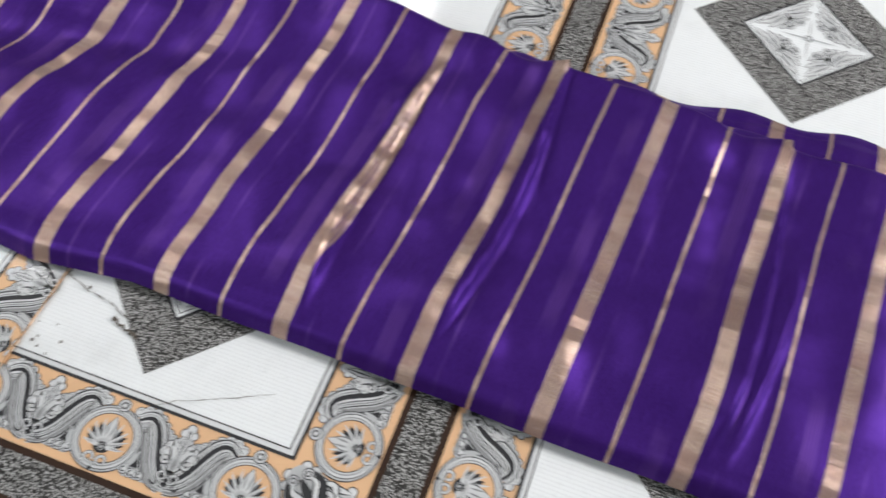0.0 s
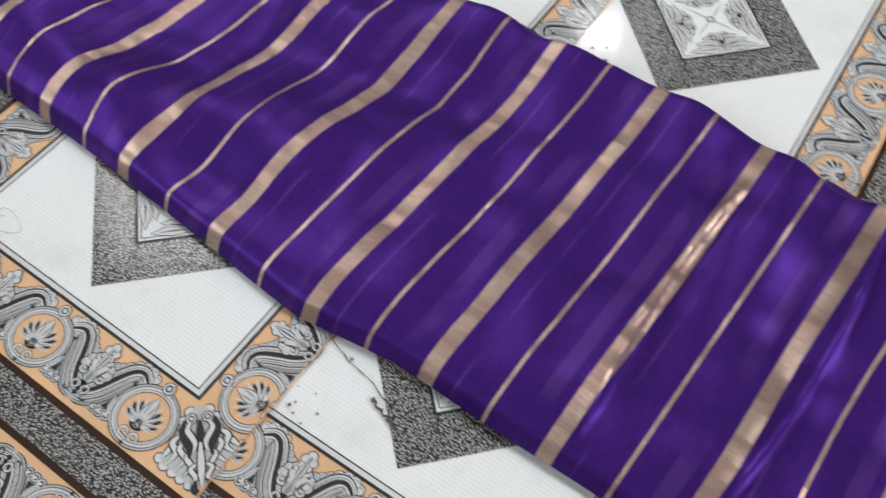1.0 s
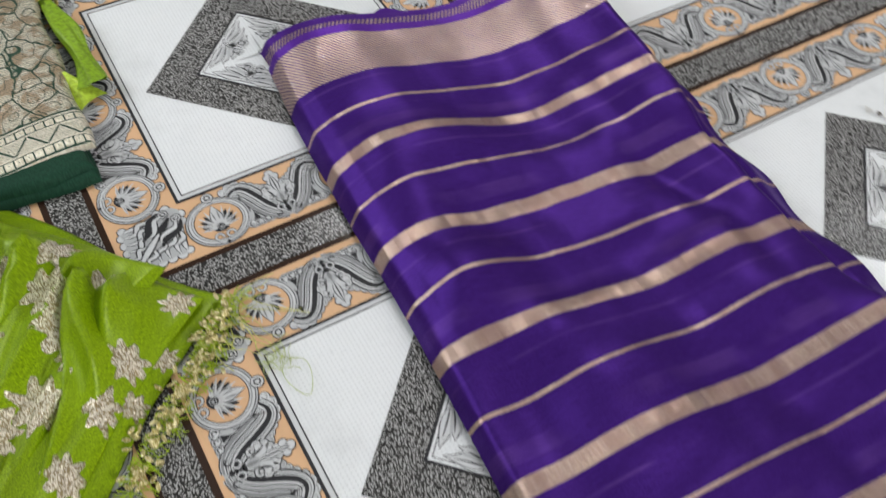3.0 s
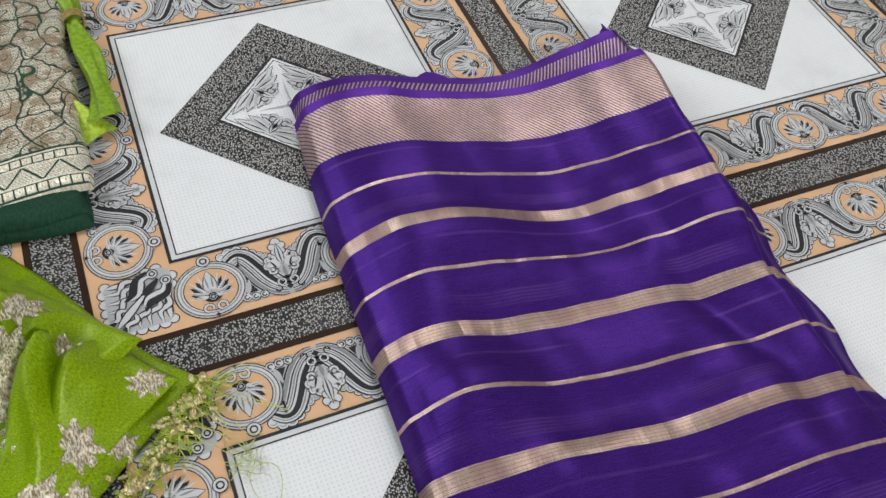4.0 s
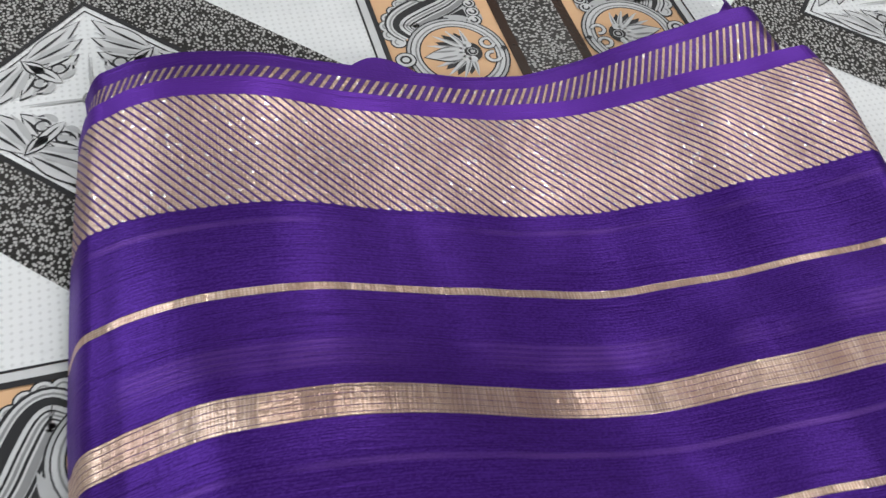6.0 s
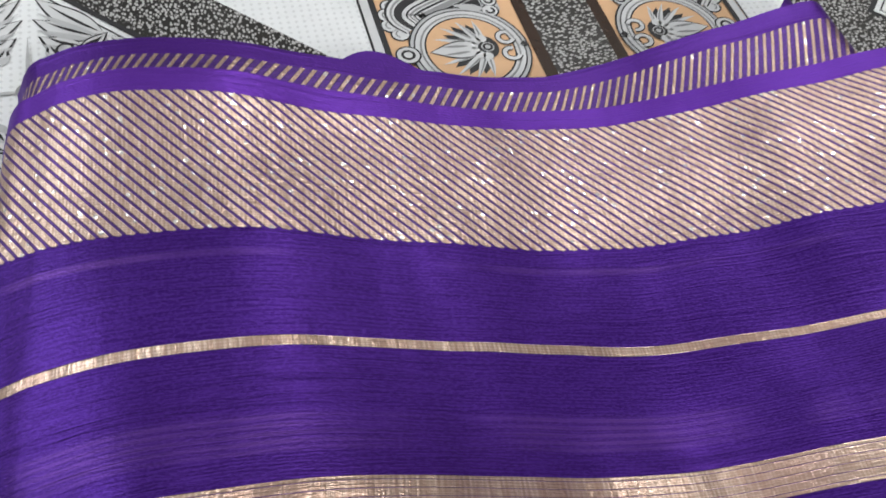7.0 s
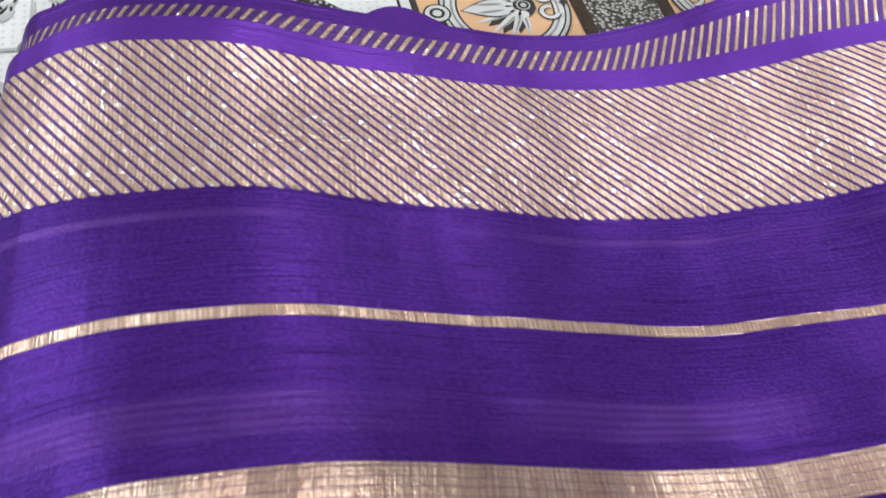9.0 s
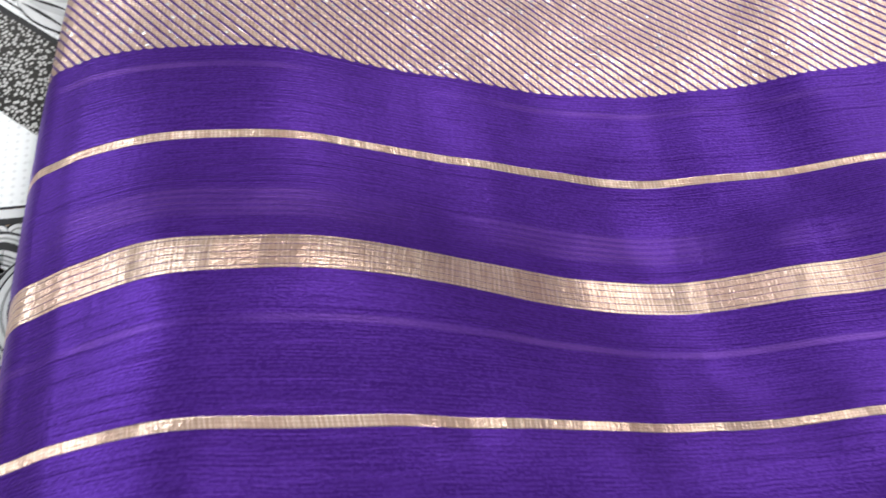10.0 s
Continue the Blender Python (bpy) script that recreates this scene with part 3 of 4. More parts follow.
def lay_cells(parent, origin, cells, clip):
    """Repeats of the print, and the leather bands between them."""
    for i, j in cells:
        o = origin @ Matrix.Translation((i * P, j * P, 0))
        for name in ("white_panel", "grey_diamond", "medallion"):
            laid(CELL[name], o, parent, clip)
        for k in range(4):
            side = o @ Matrix.Translation((C, C, 0)) @ Matrix.Rotation(k * math.pi / 2, 4, 'Z') @ Matrix.Translation((0, -C, 0))
            for x in (-0.104, 0.0, 0.104):
                laid(FLOWER, side @ Matrix.Translation((x, 0, 0)), parent, clip)
            for x in (-0.052, 0.052):
                laid(SCROLL, side @ Matrix.Translation((x, 0, 0)), parent, clip)
            laid(CORNER, side @ Matrix.Translation((C, 0, 0)), parent, clip)
        mid = -(P - S) / 2
        laid(BAND, o @ Matrix.Translation((mid, mid, 0)), parent, clip)
        laid(BAND, o @ Matrix.Translation((mid, mid, 0.0001)) @ Matrix.Rotation(math.pi / 2, 4, 'Z'), parent, clip)


upper = sheet("floor_vinyl_upper", X0, X1, None, Y1, 0.0, "white, peach and grey printed vinyl flooring with scroll borders")
lower = sheet("floor_vinyl_lower", X0, X1, Y0, 0.12, -0.0024, "printed vinyl flooring butted under a worn seam")


def far_cell():
    """One whole repeat as a single mesh, for the floor away from the cloth."""
    bm = bmesh.new()
    mid = -(P - S) / 2
    todo = [(CELL[k], Matrix.Identity(4)) for k in CELL]
    for k in range(4):
        side = Matrix.Translation((C, C, 0)) @ Matrix.Rotation(k * math.pi / 2, 4, 'Z') @ Matrix.Translation((0, -C, 0))
        todo += [(FLOWER, side @ Matrix.Translation((x, 0, 0))) for x in (-0.104, 0.0, 0.104)]
        todo += [(SCROLL, side @ Matrix.Translation((x, 0, 0))) for x in (-0.052, 0.052)]
        todo.append((CORNER, side @ Matrix.Translation((C, 0, 0))))
    todo += [(BAND, Matrix.Translation((mid, mid, 0))), (BAND, Matrix.Translation((mid, mid, 0.0001)) @ Matrix.Rotation(math.pi / 2, 4, 'Z'))]
    for mesh, m in todo:
        own = mesh.copy()
        own.transform(m)
        bm.from_mesh(own)
        bpy.data.meshes.remove(own)
    me = bpy.data.meshes.new("pattern_repeat")
    bm.to_mesh(me)
    bm.free()
    for m in INKS:
        me.materials.append(m)
    return me


FAR = far_cell()
NEAR_U = [(i, j) for i in (-1, 0, 1) for j in (0, 1, 2)]
NEAR_L = [(i, j) for i in (-1, 0, 1) for j in (-1, 0)]
lay_cells(upper, Matrix.Identity(4), NEAR_U, 1)
LOW = pose(0.0257, -0.2664, -0.0024, 0, 0, 1.74)
lay_cells(lower, LOW, NEAR_L, None)
for i in range(-4, 7):
    for j in range(0, 6):
        if (i, j) not in NEAR_U:
            laid(FAR, Matrix.Translation((i * P, j * P, 0)), upper, 1)
    for j in range(-5, 1):
        if (i, j) not in NEAR_L:
            laid(FAR, LOW @ Matrix.Translation((i * P, j * P, 0)), lower, None)


def blot(parent, name, at, size, seed, material, z, label, stretch=1.0, points=26):
    """An irregular flat patch of dirt or wear."""
    rnd = random.Random(seed)
    bm = bmesh.new()
    ph = [rnd.uniform(0, 6.28) for _ in range(4)]
    ring_ = []
    for k in range(points):
        a = 2 * math.pi * k / points
        r = size * (0.72 + 0.20 * math.sin(3 * a + ph[0]) + 0.14 * math.sin(7 * a + ph[1]) + 0.10 * rnd.uniform(-1, 1))
        ring_.append(bm.verts.new((at[0] + stretch * r * math.cos(a), at[1] + r * math.sin(a), z)))
    bm.faces.new(ring_)
    return part(name, bm, material, parent, label)


def crack(parent, start, end, seed, z, width):
    """A thin ragged dark line where the print has split."""
    rnd = random.Random(seed)
    bm = bmesh.new()
    a, e = Vector((*start, z)), Vector((*end, z))
    side = (e - a).cross(Vector((0, 0, 1))).normalized()
    n, drift, rows = 22, 0.0, []
    for k in range(n + 1):
        drift += rnd.uniform(-1, 1) * 0.0011
        p = a.lerp(e, k / n) + side * drift
        w = width * rnd.uniform(0.3, 1.2)
        rows.append((bm.verts.new(p - side * w), bm.verts.new(p + side * w)))
    for k in range(n):
        bm.faces.new((rows[k][0], rows[k + 1][0], rows[k + 1][1], rows[k][1]))
    return part("split_line", bm, GRIME, parent)


GRIME = plaster("grime", (0.10, 0.085, 0.07))
MUD = plaster("brown_backing", (0.16, 0.085, 0.045))
FLAKE = plaster("pale_flakes", (0.62, 0.62, 0.60))
ZT = 0.0022
blot(upper, "torn_patch", (0.588, 0.178), 0.0150, 3, MUD, ZT, "brown worn patch in the print", 1.5)
blot(upper, "torn_patch", (0.568, 0.190), 0.0075, 4, MUD, ZT + 0.0002, "brown worn patch in the print", 1.3)
blot(upper, "flake", (0.556, 0.212), 0.0050, 5, FLAKE, ZT + 0.0003, "")
blot(upper, "flake", (0.561, 0.204), 0.0034, 6, GRIME, ZT + 0.0004, "")
blot(upper, "flake", (0.604, 0.168), 0.0036, 7, GRIME, ZT + 0.0004, "")
for k, (x, y, r) in enumerate(((0.030, -0.056, 0.0016), (0.027, -0.062, 0.0012), (0.034, -0.058, 0.0010), (0.036, -0.076, 0.0013), (0.047, -0.066, 0.0008), (0.024, -0.071, 0.0010), (0.082, -0.070, 0.0016), (0.105, -0.060, 0.0012), (0.044, -0.052, 0.0007), (0.440, -0.075, 0.0025), (0.455, -0.068, 0.0016), (0.447, -0.058, 0.0018))):
    blot(lower, "scuff", (x, y), r, 20 + k, GRIME, -0.0006, "", 1.5, 12)
crack(lower, (0.088, -0.044), (0.073, -0.112), 2, -0.0005, 0.0005)
crack(lower, (0.068, -0.100), (0.060, -0.126), 5, -0.0004, 0.0016)
crack(lower, (0.020, -0.165), (0.062, -0.235), 3, -0.0006, 0.00025)
for k in range(5):
    x0 = 0.02 + 0.085 * k
    crack(lower, (x0, seam_y(x0) - 0.0006), (x0 + 0.085, seam_y(x0 + 0.085) - 0.0006), 40 + k, -0.0001, 0.0007)


# ---- purple saree ----
STRIPES_V = [V_THIN - k * PITCH_S / 2 for k in range(20)]
STRIPES_Y = [.403, .3595, .315, .269, .220, .172, .122, .070, .020, -.028, -.075, -.124, -.173, -.221, -.268, -.318, -.366, -.414, -.466, -.514]


def along_y(v):
    v = np.asarray(v, float)
    y = np.interp(v, STRIPES_V[::-1], STRIPES_Y[::-1])
    y = np.where(v > V_THIN, STRIPES_Y[0] + (v - V_THIN), y)
    return np.where(v < STRIPES_V[-1], STRIPES_Y[-1] + (v - STRIPES_V[-1]) * 0.96, y)


ACROSS = (-0.004, 0.0, 0.012, 0.030, 0.045, 0.060, 0.092, 0.120, 0.148, 0.180, 0.210, 0.240, 0.262, 0.276, 0.292, 0.308, 0.316)
HEIGHT = (0.0005, 0.012, 0.0235, 0.0315, 0.0350, 0.0335, 0.0257, 0.0184, 0.0115, 0.0092, 0.0180, 0.0255, 0.0325, 0.0343, 0.0210, 0.0050, 0.0005)
FLAT = (0.0005, 0.008, 0.014, 0.017, 0.018, 0.018, 0.017, 0.016, 0.015, 0.016, 0.017, 0.018, 0.020, 0.020, 0.015, 0.006, 0.0005)
SKEW_V = (0.150, 0.3026, 0.3488, 0.3950, 0.4285)
SKEW = ((0.0, 0.0051, 0.0020, 0.0, -0.0012), (0.0, 0.0048, 0.0043, 0.0019, 0.0028), (0.0, -0.0057, -0.0052, -0.0066, 0.0022))


def ripple(x, y, seed):
    return np.array([noise.noise((a, b, seed)) for a, b in zip(x.ravel(), y.ravel())]).reshape(x.shape)


EDGE_Y = (-0.95, -0.47, -0.25, -0.10, -0.02, 0.03, 0.12, 0.20, 0.30, 0.38, 0.44, 0.50)
LEFT_X = (0.098, 0.098, 0.098, 0.095, 0.083, 0.086, 0.095, 0.100, 0.104, 0.106, 0.111, 0.115)
RIGHT_X = (0.440, 0.440, 0.452, 0.455, 0.447, 0.438, 0.432, 0.425, 0.428, 0.437, 0.444, 0.448)


def cloth_layer(name, parent, v_end, v_start, squash, drop, lean, shift, creases, seed, label, edge=None, nv=620, material=SATIN, hand=1.0, spill=0.0):
    """One folded width of the saree: a sheet with soft waves across it that rolls down at both sides."""
    a = np.unique(np.concatenate([np.linspace(ACROSS[0], 0.016, 14), np.linspace(0.016, 0.27, 110), np.linspace(0.27, ACROSS[-1], 22)]))
    v = np.linspace(v_end, v_start, nv)
    A, V = np.meshgrid(a, v)
    vv = V.copy()
    if edge is not None:
        vv = V + edge(A) * np.clip((V - (v_end - 0.06)) / 0.06, 0, 1)
    Y = along_y(vv)
    swing = 0.010 * np.sin(Y * 9.0 + 0.6) * np.clip((0.30 - Y) / 0.3, 0, 1)
    tall, flat = smooth_interp(A - swing * np.sin(np.pi * np.clip(A / 0.30, 0, 1)), ACROSS, HEIGHT), smooth_interp(A, ACROSS, FLAT)
    for _ in range(50):
        tall[:, 9:-20] = 0.25 * tall[:, 8:-21] + 0.5 * tall[:, 9:-20] + 0.25 * tall[:, 10:-19]
    much = np.interp(Y, (-0.35, -0.05, 0.20, 0.36), (0.12, 0.40, 0.85, 1.0))
    Z = tall * much + flat * (1 - much)
    inner = np.clip(A / 0.045, 0, 1) * np.clip((0.312 - A) / 0.03, 0, 1)
    inner = inner * inner * (3 - 2 * inner)
    Z += inner * (0.0095 * ripple(A * 12, Y * 7, seed) * np.interp(Y, (0.30, 0.42), (1, 0.35)) + 0.0011 * ripple(A * 46, Y * 30, seed + 5))
    Z += inner * 0.0048 * np.sin(A * 44 + Y * 17 + seed) * np.clip((0.36 - Y) / 0.12, 0, 1) * np.clip((Y + 0.1) / 0.2, 0, 1)
    Z -= np.clip((Y + 0.05) / 0.1, 0, 1) * 0.0030 * np.exp(-((A - 0.287 - 0.003 * np.sin(Y * 21)) / 0.0045) ** 2)
    Z -= np.clip((Y - 0.02) / 0.1, 0, 1) * np.clip((0.36 - Y) / 0.08, 0, 1) * 0.0045 * np.exp(-((A - 0.240 + 0.10 * (Y - 0.2) - 0.008 * np.sin(Y * 40)) / 0.014) ** 2)
    Z += inner * 0.0135 * ripple(A * 7 + Y * 3, Y * 21 - A * 5, seed + 12) * np.interp(Y, (0.30, 0.42), (1, 0.30))
    swell = np.clip(0.5 + ripple(A * 9 + 4, Y * 6, seed + 8), 0, 1)
    Z += inner * 0.0008 * swell * np.sin(A * 125 + Y * 24 + 2.0 * ripple(A * 8, Y * 9, seed + 3))
    for y0, rise, a0, a1 in creases:
        d = Y - y0 - 0.010 * np.sin(A * 14 + y0 * 30)
        fold = np.where(d > 0, np.exp(-d / 0.018), np.exp(d / 0.0016))
        Z += inner * rise * fold * np.clip((A - a0) / 0.04, 0, 1) * np.clip((a1 - A) / 0.04, 0, 1)
    for _ in range(12):
        Z[:, 9:52] = 0.25 * Z[:, 8:51] + 0.5 * Z[:, 9:52] + 0.25 * Z[:, 10:53]
    Z = np.maximum(Z, 0.0012) * squash + drop
    wob = 0.0025 * ripple(Y * 11, Y * 0 + 3.3, seed + 2)
    lo = np.interp(Y, EDGE_Y, LEFT_X) + shift
    hi = np.interp(Y, EDGE_Y, RIGHT_X) - shift + spill * np.clip((-0.24 - Y) / 0.25, 0, 1.3)
    tuck = np.interp(Y, (-0.05, 0.08, 0.36, 0.42), (0.40, 0.80 , 0.80, 0.60)) + 0.10 * np.sin(Y * 62)
    X = lo + (np.minimum(A, 0.279) + 0.004 + tuck * np.maximum(A - 0.279, 0)) / 0.32 * (hi - lo) + wob
    Y2 = Y + A * np.interp(Y, (-0.10, 0.0, 0.10, 0.20, 0.32), np.array((-0.055, -0.058, -0.070, -0.11, -0.135)) * lean)
    side = (A - 0.15) / 0.15
    Y2 += sum(np.interp(V, SKEW_V, row) * side**k for k, row in enumerate(SKEW))
    verts = np.stack([X, Y2, Z], -1).reshape(-1, 3)
    uvs = np.stack([hand * (A + 0.5 * Z), V], -1).reshape(-1, 2)
    ob = link(name, verts, grid_faces(len(a), nv), material, parent, label, uvs, True)
    return ob


saree = tagged(new("purple_saree"), "folded purple satin saree with rose-gold zari stripes lying on the floor", "saree")
CREASES = [(-0.228, 0.015, 0.0, 0.25), (-0.326, 0.015, 0.01, 0.31), (-0.522, 0.013, 0.00, 0.31), (-0.54, 0.010, 0.0, 0.18)]
cloth_layer("top_layer", saree, 0.488, -0.95, 1.0, 0.004, 1.0, 0.0, CREASES, 2.0, "purple satin top layer with gold stripes and border")
cloth_layer("lower_fold", saree, -0.05, -0.95, 0.38, 0.0012, 0.4, 0.004, [], 2.0, "lower fold of purple satin that shows along one side", nv=330, spill=0.030)
cloth_layer("middle_layer", saree, 0.4845, 0.15, 0.80, 0.0015, 1.0, 0.003, [], 2.0, "folded layer beneath with its own zari border", lambda A: 0.0255 + 0.003 * np.clip(1 - A / 0.14, 0, 1) + 0.016 * np.clip((A - 0.17) / 0.1, 0, 1), nv=220, material=SATIN_BACK_SHADED, hand=-1.0)
cloth_layer("bottom_layer", saree, 0.488, 0.15, 0.58, 0.0010, 1.0, 0.006, [], 2.0, "lowest folded layer of the saree", lambda A: 0.012 + 0.023 * np.exp(-((A - 0.112) / 0.022) ** 2) + 0.054 * np.clip((A - 0.24) / 0.05, 0, 1), nv=220, material=SATIN_BACK_SHADED, hand=-1.0)


# ---- green embroidered cloth ----
def woven(name, dark, light, su, sv, rough, spec=0.35, tint=(1, 1, 1)):
    n = Nodes(name)
    uv = n.coords("UV")
    th = n.noise(n.scaled(uv, (su, sv, 1.0)), 1.0, 3.0)
    cloud = n.noise(uv, 22.0, 4.0)
    col = n.mix(n.ramp(th, 0.3, 0.72), dark, light)
    col = n.mix(n.math('MULTIPLY', n.ramp(cloud, 0.4, 0.8), 0.35), col, dark)
    n.put(n.bsdf.inputs["Specular Tint"], (*tint, 1.0))
    n.bump(th, 0.25, 0.0004)
    return n.done(col, rough, 0.0, spec)


LIME = woven("lime_silk", (0.100, 0.180, 0.002), (0.330, 0.490, 0.004), 700.0, 1500.0, 0.36, 0.5, (0.85, 1.0, 0.45))
FOREST = woven("dark_green_silk", (0.006, 0.030, 0.017), (0.014, 0.055, 0.032), 900.0, 300.0, 0.62, 0.25, (0.6, 1.0, 0.8))


def zari_thread(name, dark, light):
    n = Nodes(name)
    v = n.coords()
    a = n.noise(n.scaled(v, (1500.0, 330.0, 400.0)), 1.0, 2.0)
    b = n.noise(v, 420.0, 2.0)
    col = n.mix(n.ramp(a, 0.42, 0.58), light, dark)
    n.bump(n.math('ADD', n.math('SUBTRACT', 1.0, a), b), 0.9, 0.0012)
    return n.done(col, 0.30, 0.75, 0.5)


EMBROIDERY = zari_thread("gold_embroidery", (0.36, 0.28, 0.15), (0.97, 0.91, 0.80))


BEADS = zari_thread("gold_beads", (0.50, 0.40, 0.13), (0.95, 0.86, 0.55))


def green_height(p, q, level):
    """The folds of the heap, from metres along its two edges."""
    n1 = noise.noise((p * 9 + level * 3.1, q * 5, 4.0))
    fold = math.sin(p * 44 + q * 9 + level * 1.3 + 2.4 * n1)
    fold = 1.0 - abs(fold) ** 0.8
    tuck = 1.0 - abs(math.sin(p * 78 + q * 15 + 0.9 * level + 2.2 * n1)) ** 0.65
    wide = 0.5 + 0.5 * math.sin(q * 30 - p * 11 + 0.8 + level)
    rise = min(1.0, p / 0.035) * min(1.0, q / 0.035)
    return (0.004 + 0.0105 * level) + rise * (0.046 * fold * (0.2 + 0.8 * wide) + 0.014 * tuck + 0.018 * n1 + 0.004) + 0.0010 * noise.noise((p * 60, q * 60, level))


GA, GB = Vector((-0.617, 0.787)), Vector((-0.745, -0.667))


def green_layer(parent, tip, la, lb, level, label):
    """One layer of the folded cloth, its corner at tip."""
    nu, nv = 90, 90
    verts, uvs = [], []
    for j in range(nv):
        for i in range(nu):
            p, q = la * (i / (nu - 1)) ** 1.15, lb * (j / (nv - 1)) ** 1.15
            edge = min(p, q)
            bulge = 0.006 * math.sin(q * 34 + level) * min(1, p / 0.03) + 0.004 * math.sin(p * 30 + level * 2)
            pos = Vector(tip) + GA * (p + 0.008 * math.sin(q * 17)) + GB * (q + bulge)
            z = green_height(p, q, level)
            z *= min(1.0, 0.80 + edge / 0.020)
            verts.append((pos.x, pos.y, z))
            uvs.append((p, q))
    ob = link("cloth_layer", verts, grid_faces(nu, nv), LIME, parent, label, uvs, True)
    mod = ob.modifiers.new("thick", 'SOLIDIFY')
    mod.thickness, mod.offset = 0.0012, -1.0
    return ob


green = tagged(new("green_cloth"), "lime green silk cloth with gold embroidered flowers, heaped on the floor", "cloth")
green_layer(green, (-0.002, 0.297), 0.19, 0.40, 0, "lower folded layer of lime silk")
green_layer(green, (-0.014, 0.301), 0.18, 0.40, 1, "middle folded layer of lime silk")
green_layer(green, (-0.034, 0.327), 0.15, 0.40, 2, "top folded layer of lime silk")


def green_at(p, q, tip, level):
    bulge = 0.006 * math.sin(q * 34 + level) * min(1, p / 0.03) + 0.004 * math.sin(p * 30 + level * 2)
    pos = Vector(tip) + GA * (p + 0.008 * math.sin(q * 17)) + GB * (q + bulge)
    return Vector((pos.x, pos.y, green_height(p, q, level) * min(1.0, 0.80 + min(p, q) / 0.020)))


def motif(p0, q0, r, tip, level, seed):
    """An embroidered flower with eight ragged petals that follows the cloth."""
    rnd = random.Random(seed)
    bm = bmesh.new()
    rings, n = 5, 48
    turn = rnd.uniform(0, 6.28)
    rows = []
    for k in range(rings + 1):
        row = []
        for i in range(n):
            a = 2 * math.pi * i / n
            out = r * (0.82 + 0.19 * math.cos(8 * a + turn) + 0.06 * math.cos(13 * a + 2 * turn) + rnd.uniform(-0.05, 0.05) * (k == rings))
            d = out * k / rings
            p, q = max(0.0005, p0 + d * math.cos(a)), max(0.0005, q0 + d * math.sin(a))
            w = green_at(p, q, tip, level)
            lift = 0.0016 if 0 < k < rings else 0.0012
            petal = 0.0007 * math.cos(8 * a + turn) * (k / rings) + rnd.uniform(-0.0002, 0.0003)
            row.append(bm.verts.new((w.x, w.y, w.z + (lift if k < rings else 0.0001) + (petal if k < rings else 0))))
        rows.append(row)
    for k in range(rings):
        for i in range(n):
            j = (i + 1) % n
            try:
                bm.faces.new((rows[k][i], rows[k + 1][i], rows[k + 1][j], rows[k][j]))
            except ValueError:
                pass
    bmesh.ops.remove_doubles(bm, verts=rows[0], dist=0.0001)
    bmesh.ops.recalc_face_normals(bm, faces=bm.faces[:])
    return part("embroidered_flower", bm, EMBROIDERY, green, "pale gold embroidered flower")


TOP, MID, LOWT = (-0.034, 0.327), (-0.014, 0.301), (-0.002, 0.297)
for k, (p, q, r) in enumerate(((0.018, 0.040, 0.012), (0.060, 0.030, 0.0115), (0.046, 0.062, 0.013), (0.025, 0.080, 0.013), (0.010, 0.090, 0.009), (0.078, 0.062, 0.011), (0.012, 0.125, 0.013), (0.030, 0.150, 0.012), (0.070, 0.110, 0.013), (0.060, 0.160, 0.013), (0.015, 0.190, 0.012))):
    motif(p, q, r * 1.50, TOP, 2, k)
for k, (p, q, r) in enumerate(((0.012, 0.012, 0.0085), (0.012, 0.070, 0.010), (0.012, 0.105, 0.011), (0.011, 0.150, 0.010))):
    motif(p, q, r * 1.4, MID, 1, 30 + k)
for k, (p, q, r) in enumerate(((0.009, 0.060, 0.008), (0.009, 0.100, 0.008))):
    motif(p, q, r * 1.3, LOWT, 0, 50 + k)


def tube(bm, pts, r, sides=5):
    """A thin round cord through the points."""
    rows = []
    for k, c in enumerate(pts):
        d = (pts[min(k + 1, len(pts) - 1)] - pts[max(k - 1, 0)]).normalized()
        s = d.cross(Vector((0, 0, 1)))
        s = s.normalized() if s.length > 1e-6 else Vector((1, 0, 0))
        t = s.cross(d)
        rows.append([bm.verts.new(c + r * (math.cos(2 * math.pi * i / sides) * s + math.sin(2 * math.pi * i / sides) * t)) for i in range(sides)])
    for a, b in zip(rows, rows[1:]):
        for i in range(sides):
            j = (i + 1) % sides
            bm.faces.new((a[i], a[j], b[j], b[i]))


def plain(name, colour, rough=0.5):
    n = Nodes(name)
    a = n.noise(n.coords(), 300.0, 3.0)
    col = n.mix(n.ramp(a, 0.35, 0.7), colour, tuple(c * 0.6 for c in colour))
    return n.done(col, rough, 0.0, 0.3)


THREAD = plain("lime_thread", (0.44, 0.60, 0.03))
THREAD_PALE = plain("pale_thread", (0.66, 0.66, 0.20))


def fringe(seed, p0, p1, count, length, thread, label):
    """Loose threads and tassels along the lower edge of the green cloth."""
    rnd = random.Random(seed)
    bm = bmesh.new()
    for _ in range(count):
        q = rnd.uniform(p0, p1)
        base = Vector(LOWT) + GB * q
        at = Vector((base.x, base.y, rnd.uniform(0.004, 0.012)))
        head = Vector((0.70 + rnd.uniform(-0.5, 0.3), -0.60 + rnd.uniform(-0.5, 0.6), 0)).normalized()
        pts = [at.copy()]
        ln = length * rnd.uniform(0.35, 1.0)
        for k in range(9):
            head = (Matrix.Rotation(rnd.uniform(-0.5, 0.5), 3, 'Z') @ head)
            at = at + head * ln / 9
            at.z = max(0.0026, at.z - 0.0012 + rnd.uniform(-0.0008, 0.0010))
            pts.append(at.copy())
        tube(bm, pts, rnd.uniform(0.00022, 0.00042), 4)
    return part("fringe", bm, thread, green, label)


